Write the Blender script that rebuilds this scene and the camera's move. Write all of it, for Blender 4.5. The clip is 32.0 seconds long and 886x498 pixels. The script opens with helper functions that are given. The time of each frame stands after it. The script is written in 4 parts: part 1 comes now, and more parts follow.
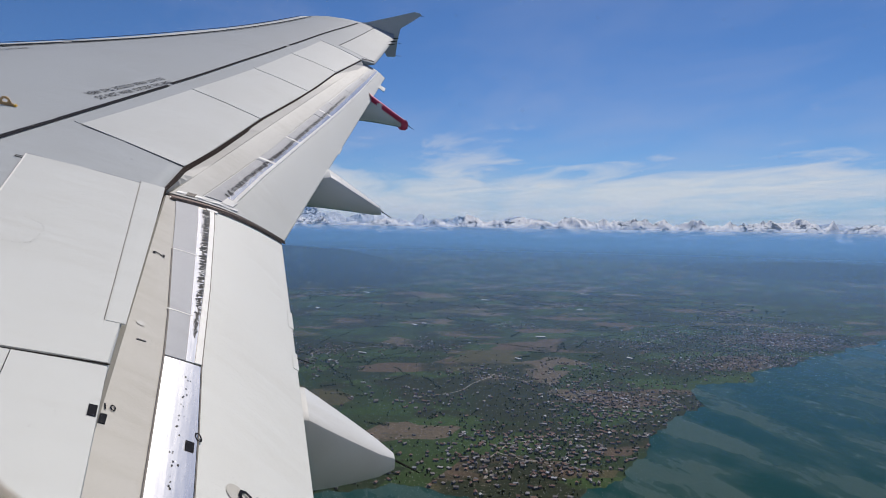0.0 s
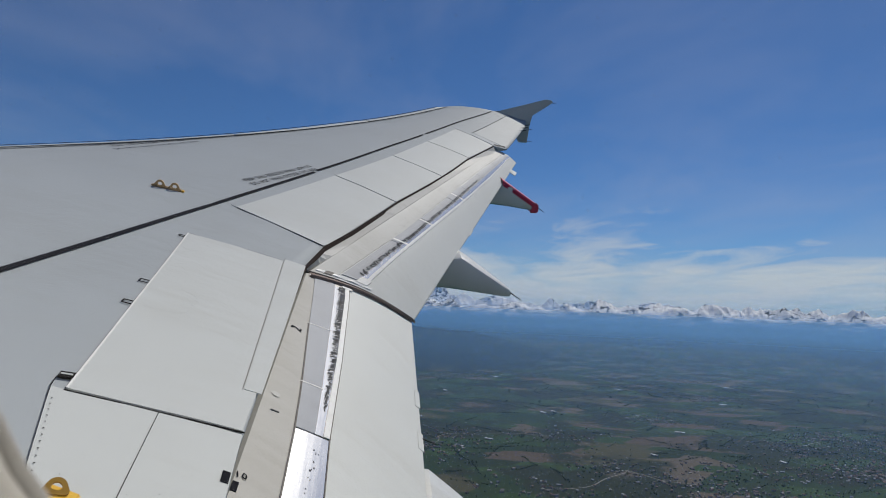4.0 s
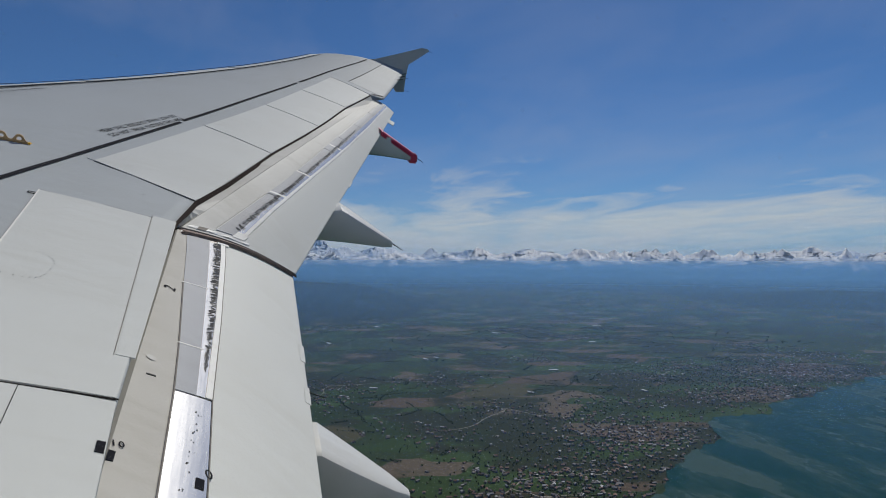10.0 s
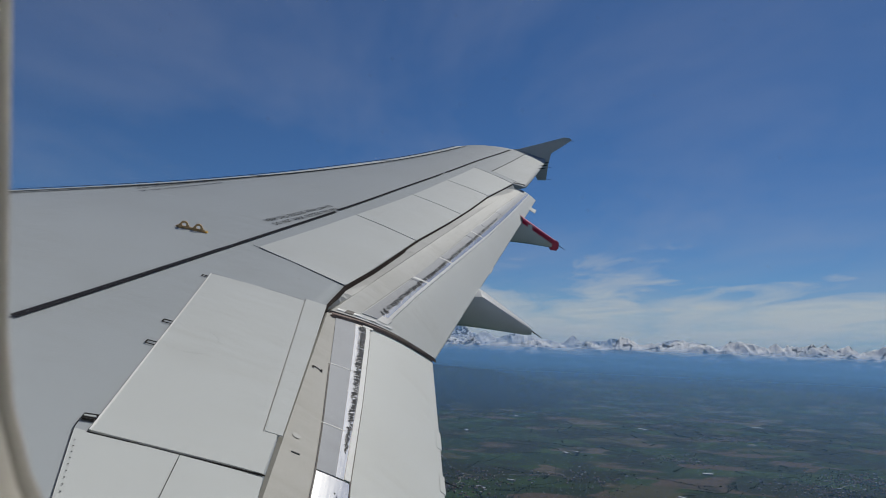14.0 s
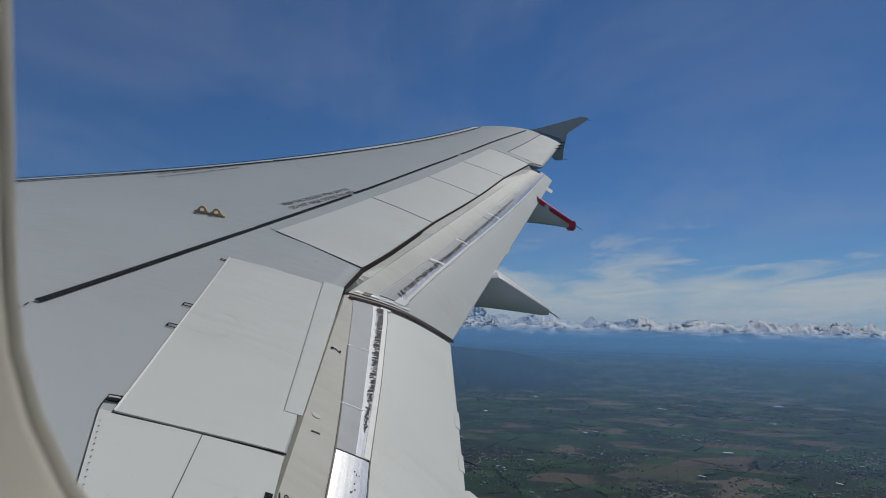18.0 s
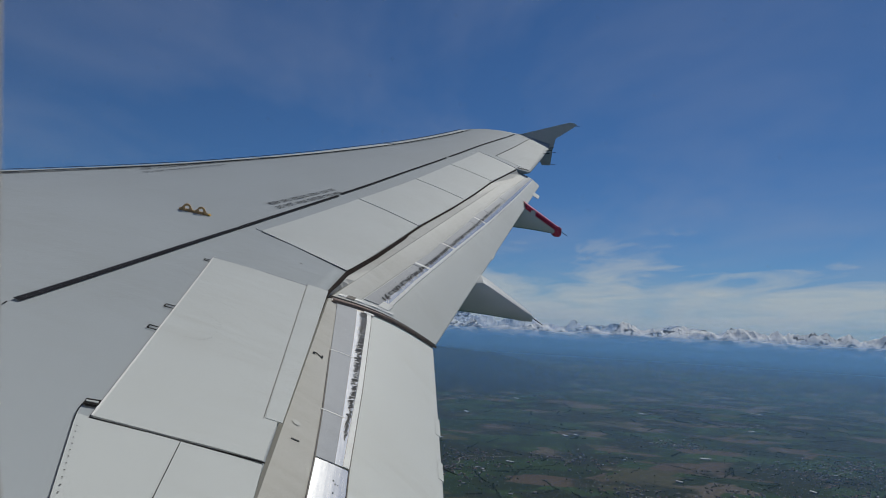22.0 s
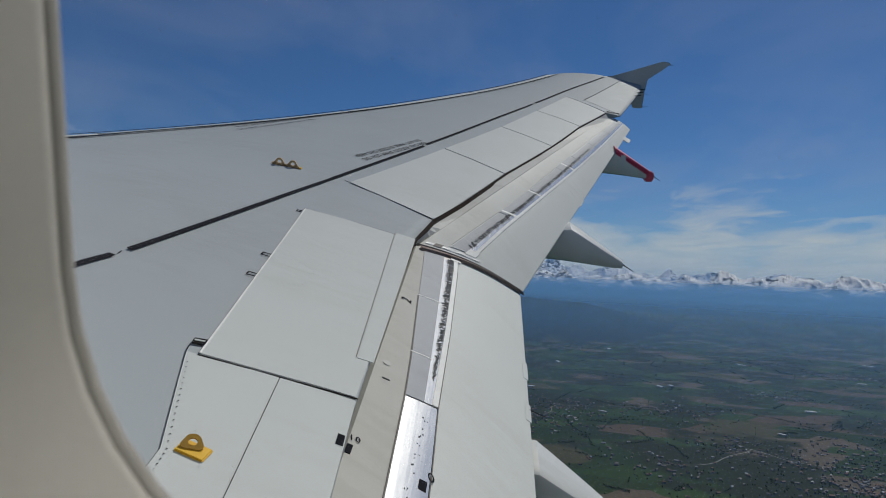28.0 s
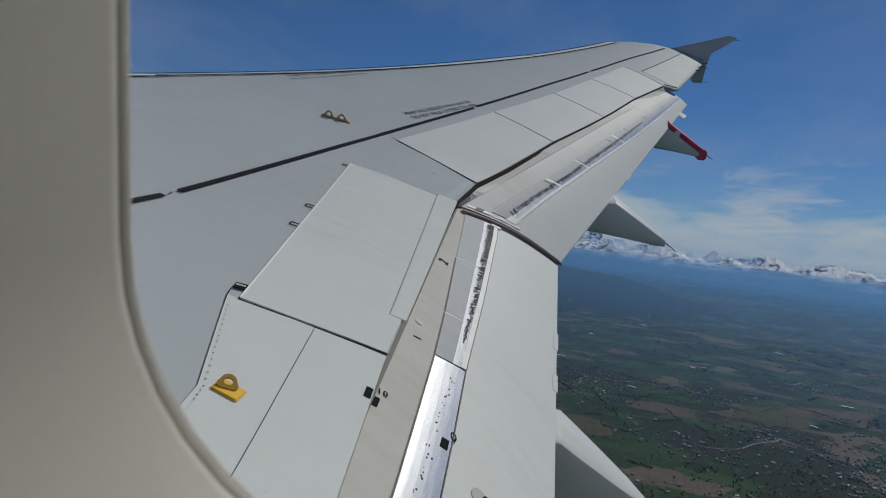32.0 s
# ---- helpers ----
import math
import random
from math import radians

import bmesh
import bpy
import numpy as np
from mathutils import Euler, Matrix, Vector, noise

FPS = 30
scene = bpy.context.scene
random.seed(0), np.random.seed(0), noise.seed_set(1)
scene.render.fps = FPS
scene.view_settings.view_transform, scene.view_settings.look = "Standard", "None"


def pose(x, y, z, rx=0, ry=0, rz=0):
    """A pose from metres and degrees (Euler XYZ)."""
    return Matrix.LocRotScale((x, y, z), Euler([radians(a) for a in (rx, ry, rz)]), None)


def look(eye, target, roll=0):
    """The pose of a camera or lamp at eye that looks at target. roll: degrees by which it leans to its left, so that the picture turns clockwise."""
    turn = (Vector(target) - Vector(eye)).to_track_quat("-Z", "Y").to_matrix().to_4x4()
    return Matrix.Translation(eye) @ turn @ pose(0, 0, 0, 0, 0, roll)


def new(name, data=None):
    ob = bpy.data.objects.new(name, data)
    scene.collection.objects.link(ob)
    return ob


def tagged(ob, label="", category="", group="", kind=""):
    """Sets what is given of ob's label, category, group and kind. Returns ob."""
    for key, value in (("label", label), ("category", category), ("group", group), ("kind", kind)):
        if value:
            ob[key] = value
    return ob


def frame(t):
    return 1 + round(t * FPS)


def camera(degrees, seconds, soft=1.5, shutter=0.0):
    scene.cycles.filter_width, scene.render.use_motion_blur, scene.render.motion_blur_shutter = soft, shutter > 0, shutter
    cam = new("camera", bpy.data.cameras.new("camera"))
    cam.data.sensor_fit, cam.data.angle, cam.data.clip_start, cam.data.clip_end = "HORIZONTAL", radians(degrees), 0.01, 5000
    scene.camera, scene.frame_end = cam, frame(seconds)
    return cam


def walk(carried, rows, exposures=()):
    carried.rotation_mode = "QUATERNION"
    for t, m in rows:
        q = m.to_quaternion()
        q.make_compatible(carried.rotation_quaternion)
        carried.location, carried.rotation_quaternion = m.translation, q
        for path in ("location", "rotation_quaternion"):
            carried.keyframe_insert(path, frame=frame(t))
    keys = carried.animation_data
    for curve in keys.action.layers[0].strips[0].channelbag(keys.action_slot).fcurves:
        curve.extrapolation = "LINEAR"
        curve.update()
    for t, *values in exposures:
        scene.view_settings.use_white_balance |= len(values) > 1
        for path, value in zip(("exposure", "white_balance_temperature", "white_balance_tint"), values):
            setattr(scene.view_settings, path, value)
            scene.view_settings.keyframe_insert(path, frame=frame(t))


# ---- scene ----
# The aircraft climbs with its wing raised: aircraft axes are x outboard, y forward, z up.
ATT = Matrix.Rotation(radians(-12.0), 4, "Y")
cam = camera(66.348, 32.0, soft=0.9)
# a small aperture focused on the wing, so the window rim a hand away is soft
cam.data.dof.use_dof, cam.data.dof.focus_distance, cam.data.dof.aperture_fstop = True, 7.0, 16.0
# seconds, eye in aircraft axes, yaw to the left of forward, pitch, roll
ROWS = [
    (0.0, 1.7262, 0.0572, 1.1679, -107.455, -13.088, 4.661), (0.5, 1.7302, 0.0444, 1.1658, -106.153, -11.779, 4.613),
    (1.0, 1.7495, 0.0597, 1.1592, -105.013, -10.642, 4.459), (1.5, 1.7428, 0.0653, 1.1499, -102.792, -8.041, 4.151),
    (2.0, 1.7329, 0.0514, 1.1550, -98.375, -8.356, 4.157), (2.5, 1.7560, 0.0505, 1.1414, -96.969, -6.929, 3.863),
    (3.0, 1.7539, 0.0599, 1.1453, -96.961, -7.540, 4.387), (3.5, 1.7497, 0.0507, 1.1476, -95.758, -7.446, 3.603),
    (5.5, 1.7714, 0.0482, 1.1355, -97.917, -4.331, 3.781), (6.0, 1.7596, 0.0648, 1.1448, -97.934, -4.621, 4.444),
    (6.5, 1.7671, 0.0519, 1.1417, -96.999, -5.897, 4.419), (7.0, 1.7733, 0.0578, 1.1385, -96.475, -5.967, 4.729),
    (7.5, 1.7574, 0.0546, 1.1455, -95.273, -5.624, 3.393), (8.0, 1.8078, 0.0612, 1.1358, -93.909, -5.254, 3.075),
    (8.5, 1.7894, 0.0889, 1.1435, -96.322, -3.887, 3.765), (9.0, 1.8146, 0.1048, 1.1319, -102.220, -5.830, 4.423),
    (9.5, 1.8198, 0.0606, 1.1176, -105.079, -8.813, 3.843), (10.0, 1.7642, 0.0583, 1.1405, -106.383, -10.323, 3.580),
    (10.5, 1.7810, 0.0613, 1.1384, -105.413, -10.846, 2.857), (11.0, 1.7487, 0.0518, 1.1520, -98.627, -8.589, 3.385),
    (11.5, 1.7424, 0.0515, 1.1541, -96.266, -5.906, 3.400), (12.0, 1.7689, 0.0461, 1.1272, -94.399, -6.800, 2.582),
    (12.5, 1.7686, 0.0500, 1.1512, -93.978, -6.704, 3.266), (13.0, 1.7587, 0.0550, 1.1555, -93.983, -5.339, 3.406),
    (13.5, 1.7520, 0.0526, 1.1534, -94.168, -3.239, 3.125), (15.5, 1.7630, 0.0556, 1.1539, -93.356, -6.749, 2.856),
    (16.0, 1.7557, 0.0588, 1.1599, -93.208, -5.652, 3.106), (16.5, 1.7696, 0.0548, 1.1448, -92.765, -4.550, 2.536),
    (17.0, 1.7343, 0.0508, 1.1642, -92.570, -3.749, 2.770), (17.5, 1.7552, 0.0515, 1.1443, -92.589, -3.043, 2.299),
    (18.0, 1.7488, 0.0467, 1.1460, -92.659, -5.338, 2.194), (18.5, 1.7617, 0.0528, 1.1475, -93.031, -7.637, 2.453),
    (19.0, 1.7430, 0.0428, 1.1606, -93.471, -13.634, 3.491), (19.5, 1.7354, 0.0446, 1.1866, -91.207, -13.077, 3.119),
    (20.0, 1.7118, 0.0387, 1.1667, -88.933, -7.136, 2.067), (20.5, 1.7295, 0.0453, 1.1638, -90.204, -3.424, 3.040),
    (21.0, 1.7481, 0.0477, 1.1329, -92.010, -7.098, 3.495), (21.5, 1.7465, 0.0429, 1.1735, -92.725, -7.567, 4.143),
    (22.0, 1.7521, 0.0492, 1.1845, -93.893, -5.300, 3.981), (22.5, 1.7437, 0.0390, 1.1510, -91.862, -3.628, 2.882),
    (23.0, 1.7463, 0.0492, 1.1511, -87.067, -5.404, 4.044), (23.5, 1.7528, 0.0274, 1.1471, -85.969, -9.851, 2.396),
    (24.0, 1.7476, 0.0261, 1.1533, -87.228, -11.341, 2.518), (24.5, 1.7510, 0.0374, 1.1646, -87.736, -9.892, 3.921),
    (25.0, 1.7421, 0.0317, 1.1552, -88.000, -4.712, 3.872), (25.5, 1.7184, 0.0321, 1.1637, -87.692, -4.281, 4.068),
    (27.5, 1.7250, 0.0523, 1.1548, -86.408, -4.990, 3.336), (28.0, 1.7355, 0.0287, 1.1598, -86.553, -9.773, 1.873),
    (28.5, 1.7456, 0.0316, 1.1611, -85.737, -12.484, 2.847), (29.0, 1.7636, 0.0371, 1.1560, -87.195, -18.709, 4.257),
    (29.5, 1.7399, 0.0154, 1.1650, -83.153, -19.220, 3.426), (30.0, 1.7375, 0.0322, 1.1676, -81.889, -16.418, 4.819),
    (30.5, 1.7353, 0.0315, 1.1640, -81.119, -15.385, 4.615), (31.0, 1.7404, 0.0355, 1.1624, -82.261, -15.303, 5.269),
    (31.5, 1.7525, 0.0375, 1.1554, -83.350, -14.862, 5.217), (32.0, 1.7227, 0.0219, 1.1717, -83.269, -13.237, 5.723),
]


def eye_pose(x, y, z, yaw, pitch, roll):
    turn = Matrix.Rotation(radians(yaw), 4, "Z") @ Matrix.Rotation(radians(90 + pitch), 4, "X") @ Matrix.Rotation(radians(roll), 4, "Z")
    return ATT @ Matrix.Translation((x, y, z)) @ turn


walk(cam, [(r[0], eye_pose(*r[1:])) for r in ROWS], exposures=[(0, 0.62, 6600, 16), (3, 0.36, 6500, 12), (7, 0.30, 6500, 12), (12, 0.16, 6500, 11), (17, 0.05, 6450, 10), (24, 0.03, 6400, 9), (29, 0.06, 6400, 9), (32, -0.03, 6350, 9)])

# ---- world and sun ----
SUN_AZ, SUN_EL = 38.0, 50.5          # degrees aft of outboard, above the horizon
sun_dir = Vector((math.cos(radians(SUN_EL)) * math.cos(radians(SUN_AZ)), -math.cos(radians(SUN_EL)) * math.sin(radians(SUN_AZ)), math.sin(radians(SUN_EL))))
sun = new("sun", bpy.data.lights.new("sun", "SUN"))
sun.data.energy, sun.data.angle, sun.data.color = 2.75, radians(0.55), (1.0, 0.955, 0.875)
sun.matrix_world = look(sun_dir * 40, (0, 0, 0))

world = bpy.data.worlds.new("sky")
scene.world = world
world.use_nodes = True


class Nodes:
    """Short calls to lay out a node tree."""

    def __init__(self, tree):
        self.tree = tree
        tree.nodes.clear()

    def add(self, kind, inputs=None):
        n = self.tree.nodes.new(kind)
        for k, v in (inputs or {}).items():
            if isinstance(v, bpy.types.NodeSocket):
                self.tree.links.new(v, n.inputs[k])
            else:
                n.inputs[k].default_value = v
        return n

    def math(self, op, a, b=0.0, clamp=False):
        n = self.add("ShaderNodeMath", {0: a, 1: b})
        n.operation, n.use_clamp = op, clamp
        return n.outputs[0]

    def ramp(self, fac, *stops):
        n = self.add("ShaderNodeValToRGB", {0: fac})
        e = n.color_ramp.elements
        while len(e) < len(stops):
            e.new(0.5)
        for el, (p, c) in zip(e, stops):
            el.position, el.color = p, (c, c, c, 1) if isinstance(c, (int, float)) else (*c, 1)
        return n.outputs[0]

    def noise(self, vec, scale, detail=4.0, rough=0.55, distortion=0.0):
        return self.add("ShaderNodeTexNoise", {"Vector": vec, "Scale": scale, "Detail": detail, "Roughness": rough, "Distortion": distortion}).outputs[0]

    def mix(self, fac, a, b, blend="MIX"):
        n = self.add("ShaderNodeMix", {0: fac, 6: a, 7: b})
        n.data_type, n.blend_type = "RGBA", blend
        return n.outputs[2]


def rgb(*c):
    return (*c, 1.0)


N = Nodes(world.node_tree)
sky = N.add("ShaderNodeTexSky")
sky.sky_type, sky.sun_disc = "NISHITA", False
sky.sun_elevation, sky.sun_rotation = radians(SUN_EL), radians(90 + SUN_AZ)
sky.altitude, sky.air_density, sky.dust_density, sky.ozone_density = 1600, 1.0, 0.35, 3.0
way = N.add("ShaderNodeTexCoord").outputs["Generated"]
sep = N.add("ShaderNodeSeparateXYZ", {0: way})
up = N.math("ADD", N.math("MAXIMUM", sep.outputs[2], 0.0), 0.07)
flat = N.add("ShaderNodeCombineXYZ", {0: N.math("DIVIDE", sep.outputs[0], up), 1: N.math("DIVIDE", sep.outputs[1], up), 2: 0.0}).outputs[0]
flat = N.add("ShaderNodeMapping", {"Vector": flat, "Rotation": (0, 0, radians(24)), "Scale": (0.62, 1.0, 1.0), "Location": (3.1, 1.3, 0.0)}).outputs[0]
big = N.noise(flat, 0.34, 3.0, 0.5)
fine = N.noise(flat, 1.5, 8.0, 0.60, 0.8)
veil = N.math("ADD", N.math("MULTIPLY", big, 0.55), N.math("MULTIPLY", fine, 0.52))
band = N.ramp(sep.outputs[2], (0.0, 0.27), (0.05, 0.25), (0.10, 0.17), (0.17, 0.06), (0.30, 0.0))
band = N.math("SUBTRACT", N.math("ADD", band, N.math("MULTIPLY", sep.outputs[1], 0.09)), N.ramp(sep.outputs[2], (0.15, 0.0), (0.34, 0.17)))
cloud = N.ramp(N.math("ADD", veil, band), (0.62, 0.0), (0.70, 0.5), (0.82, 0.95))
haze = N.ramp(sep.outputs[2], (0.0, 0.5), (0.035, 0.28), (0.10, 0.06), (0.22, 0.0))
deep = N.mix(1.0, sky.outputs[0], rgb(0.54, 0.86, 1.22), "MULTIPLY")
tone = N.mix(haze, deep, rgb(6.8, 8.1, 9.3))
tone = N.mix(N.math("MULTIPLY", cloud, 0.80), tone, rgb(10.3, 10.8, 11.0))
thin = N.ramp(N.noise(flat, 0.9, 5.0, 0.6, 0.4), (0.42, 0.0), (0.75, 0.20))
tone = N.mix(thin, tone, rgb(7.5, 8.0, 10.0))
bg = N.add("ShaderNodeBackground", {0: tone, 1: 0.042})
out = N.add("ShaderNodeOutputWorld", {0: bg.outputs[0]})


# ---- materials ----
def material(name):
    m = bpy.data.materials.new(name)
    m.use_nodes = True
    return m, Nodes(m.node_tree)


def finish(N, bsdf):
    N.add("ShaderNodeOutputMaterial", {0: bsdf})


def paint(name, base, rough=0.38, metal=0.0, dirt=0.12, grain=70.0, streak=(1.0, 6.0, 1.0), bump=0.02, tint=(0.42, 0.38, 0.32), spec=0.4):
    """Aircraft paint: large soft stains, streaks along the airflow, fine grain."""
    m, N = material(name)
    co = N.add("ShaderNodeTexCoord").outputs["Object"]
    run = N.add("ShaderNodeMapping", {"Vector": co, "Scale": (streak[1], streak[0], streak[2])}).outputs[0]
    soft = N.noise(co, 1.3, 3.0)
    lines = N.noise(run, 3.0, 6.0, 0.6)
    fine = N.noise(co, grain, 3.0, 0.6)
    worn = N.ramp(N.math("MULTIPLY", soft, lines), (0.18, 0.0), (0.40, 1.0))
    col = N.mix(N.math("MULTIPLY", worn, dirt), rgb(*base), rgb(*(b * t * 1.4 for b, t in zip(base, tint))))
    col = N.mix(N.math("MULTIPLY", N.ramp(fine, (0.35, 0.0), (0.75, 1.0)), 0.10), col, rgb(*(b * 0.72 for b in base)))
    r = N.math("ADD", N.math("MULTIPLY", lines, 0.22), rough - 0.11)
    b = N.add("ShaderNodeBump", {"Height": N.math("ADD", N.math("MULTIPLY", soft, 2.0), fine), "Strength": bump, "Distance": 0.02})
    s = N.add("ShaderNodeBsdfPrincipled", {"Base Color": col, "Roughness": r, "Metallic": metal, "Normal": b.outputs[0], "Specular IOR Level": spec})
    finish(N, s.outputs[0])
    return m


M_SKIN = paint("wing_grey_paint", (0.385, 0.414, 0.430), 0.60, dirt=0.16, spec=0.05)
M_PANEL = paint("panel_white_paint", (0.560, 0.580, 0.565), 0.60, dirt=0.15, spec=0.06)
M_AIL = paint("aileron_paint", (0.440, 0.465, 0.468), 0.60, dirt=0.15, spec=0.06)
M_FLAP = paint("flap_white_paint", (0.605, 0.618, 0.592), 0.55, dirt=0.15, spec=0.12)
M_CREAM = paint("flap_nose_cream_paint", (0.465, 0.455, 0.420), 0.55, dirt=0.28, spec=0.06)
M_NOSE = paint("outer_nose_paint", (0.505, 0.505, 0.478), 0.55, dirt=0.25, spec=0.08)
M_FOIL = paint("clear_foil", (0.345, 0.36, 0.385), 0.5, metal=0.0, dirt=0.25, spec=0.14)
M_WHITE = paint("white_sealant_and_lit_edge", (0.78, 0.78, 0.755), 0.5, dirt=0.3, spec=0.2)
M_FAIR = paint("fairing_paint", (0.62, 0.63, 0.61), 0.36, dirt=0.22)
M_FENCE = paint("fence_paint", (0.44, 0.46, 0.46), 0.42, dirt=0.2)
M_LINE = paint("black_marking", (0.012, 0.013, 0.018), 0.8, dirt=0.2, spec=0.03)
M_SEAL = paint("dark_rubber_seal", (0.018, 0.017, 0.017), 0.85, dirt=0.3, spec=0.03)
M_BROWN = paint("brown_gap_sealant", (0.20, 0.155, 0.135), 0.75, dirt=0.6, spec=0.1)
M_RED = paint("red_tip_paint", (0.60, 0.022, 0.085), 0.35, dirt=0.2)
M_TEXT = paint("faded_lettering", (0.035, 0.035, 0.042), 0.7, dirt=0.3, spec=0.1)
M_COVE = paint("cove_grey_brown", (0.17, 0.155, 0.14), 0.6, dirt=0.6, spec=0.1)
M_HOOK = paint("brass_fitting", (0.40, 0.27, 0.13), 0.6, metal=0.1, dirt=0.5)
M_YEL = paint("yellow_fitting_base", (0.72, 0.42, 0.02), 0.5, dirt=0.3)
M_EYE = paint("ochre_eye_paint", (0.36, 0.20, 0.02), 0.5, dirt=0.4)
M_GAP_SHADE = paint("gap_shade_brown", (0.045, 0.034, 0.030), 0.85, dirt=0.4, spec=0.03)
M_WORN = paint("worn_sealant_streak", (0.085, 0.085, 0.088), 0.85, dirt=0.1, spec=0.03)
M_RUST = paint("orange_corrosion", (0.26, 0.11, 0.04), 0.8, dirt=0.8, spec=0.05, grain=400.0)
M_TRIM = paint("cabin_trim_plastic", (0.32, 0.308, 0.275), 0.6, dirt=0.05, grain=300.0, bump=0.006)
M_GASKET = paint("window_gasket", (0.22, 0.21, 0.185), 0.6, dirt=0.1)
M_HULL = paint("hull_white_paint", (0.72, 0.73, 0.72), 0.4, dirt=0.1)
M_CABIN = paint("cabin_lining", (0.62, 0.61, 0.58), 0.7, dirt=0.1)


def bare_metal():
    m, N = material("bare_aluminium")
    co = N.add("ShaderNodeTexCoord").outputs["Object"]
    run = N.add("ShaderNodeMapping", {"Vector": co, "Scale": (1.5, 24.0, 6.0)}).outputs[0]
    brush = N.noise(run, 6.0, 6.0, 0.65)
    soft = N.noise(co, 2.6, 3.0)
    col = N.mix(soft, rgb(0.56, 0.56, 0.56), rgb(0.72, 0.715, 0.71))
    r = N.math("ADD", N.math("ADD", N.math("MULTIPLY", brush, 0.07), N.math("MULTIPLY", N.add("ShaderNodeObjectInfo").outputs["Random"], 0.015)), 0.220)
    b = N.add("ShaderNodeBump", {"Height": N.math("ADD", brush, N.math("MULTIPLY", soft, 3.0)), "Strength": 0.010, "Distance": 0.01})
    s = N.add("ShaderNodeBsdfPrincipled", {"Base Color": col, "Roughness": r, "Metallic": 1.0, "Normal": b.outputs[0]})
    finish(N, s.outputs[0])
    return m


M_METAL = bare_metal()


def glass():
    m, N = material("window_glass")
    s = N.add("ShaderNodeBsdfGlass", {"Color": rgb(0.985, 0.99, 0.98), "Roughness": 0.0, "IOR": 1.02})
    finish(N, s.outputs[0])
    return m


M_GLASS = glass()

# ---- wing shape ----
SEC_S = [-1, 0, 0.1, 0.2, 0.3, 0.4, 0.5, 0.6, 0.7, 0.8, 0.9, 0.95, 0.98, 1.0]
SEC_Z = [-0.2, 0, 0.020, 0.037, 0.050, 0.059, 0.064, 0.066, 0.063, 0.054, 0.038, 0.026, 0.015, 0]
DIH, FLEX, TWIST = 0.08362, 0.00573, 0.13539


def y_lead(x):
    y = 6.07 - 0.5206 * (x - 1.975)
    if x > 15.3:
        k = min((x - 15.3) / 0.52, 1.0)
        y -= 0.95 * (1 - math.sqrt(max(0.0, 1 - k * k)))
    return y


def y_trail(x):
    return 0.0 if x < 6.4 else -0.296 * (x - 6.4)


def top(x, y):
    """Height of the wing's upper surface."""
    c = max(6.07 - 0.5206 * (x - 1.975) - y_trail(x), 0.8)
    s = (y - y_trail(x)) / c
    k = min(max((x - 2) / 15, 0.0), 1.0)
    z = DIH * (x - 1.975) + FLEX * max(x - 1.975, 0.0) ** 2
    return z + c * (float(np.interp(s, SEC_S, SEC_Z)) * min(max(1.1 - 0.2 * (x - 2) / 15, 0.8), 1.1) + TWIST * (1 - 0.6 * k) * s)


EDGE_X = [1.95, 3.76, 5.632, 6.221, 7.937, 9.57, 11.076, 12.55, 12.62, 15.3, 15.83]
EDGE_Y = [0.300, 0.414, 0.444, 0.376, -0.13, -0.694, -1.188, -1.775, -2.00, -2.86, -2.97]


def y_edge(x):
    """Rear edge of the fixed wing: spoiler trailing edges, then aileron and tip."""
    return float(np.interp(x, EDGE_X, EDGE_Y))


def mesh_of(bm, name, smooth=False):
    me = bpy.data.meshes.new(name)
    bmesh.ops.recalc_face_normals(bm, faces=bm.faces)
    bm.to_mesh(me)
    bm.free()
    if smooth:
        for p in me.polygons:
            p.use_smooth = True
    return me


def part(name, bm, mat, parent, label="", smooth=False):
    me = mesh_of(bm, name, smooth)
    me.materials.append(mat)
    ob = new(name, me)
    ob.parent = parent
    return tagged(ob, label)


def thing(name, label, category, m=None, kind="", group=""):
    ob = new(name)
    ob.matrix_world = m if m is not None else Matrix.Identity(4)
    return tagged(ob, label, category, group, kind)


def sheet(pts, thick, normal=(0, 0, 1)):
    """A grid of points (rows of columns) made into a slab of the given thickness below it."""
    bm = bmesh.new()
    nv = Vector(normal) * thick
    a = [[bm.verts.new(p) for p in row] for row in pts]
    b = [[bm.verts.new(Vector(p) - nv) for p in row] for row in pts]
    n, m = len(pts), len(pts[0])
    for i in range(n - 1):
        for j in range(m - 1):
            bm.faces.new((a[i][j], a[i + 1][j], a[i + 1][j + 1], a[i][j + 1]))
            bm.faces.new((b[i][j], b[i][j + 1], b[i + 1][j + 1], b[i + 1][j]))
    for i in range(n - 1):
        bm.faces.new((a[i][0], b[i][0], b[i + 1][0], a[i + 1][0]))
        bm.faces.new((a[i][-1], a[i + 1][-1], b[i + 1][-1], b[i][-1]))
    for j in range(m - 1):
        bm.faces.new((a[0][j], a[0][j + 1], b[0][j + 1], b[0][j]))
        bm.faces.new((a[-1][j], b[-1][j], b[-1][j + 1], a[-1][j + 1]))
    return bm


def lerp2(c, u, v):
    """A point of the four-cornered plan c = front-in, front-out, rear-out, rear-in."""
    a = Vector(c[0]).lerp(Vector(c[1]), u)
    b = Vector(c[3]).lerp(Vector(c[2]), u)
    return a.lerp(b, v)


def on_wing(c, lift, thick, n=10, m=6):
    pts = [[(p.x, p.y, top(p.x, p.y) + lift) for j in range(m + 1) for p in [lerp2(c, i / n, j / m)]] for i in range(n + 1)]
    return sheet(pts, thick)


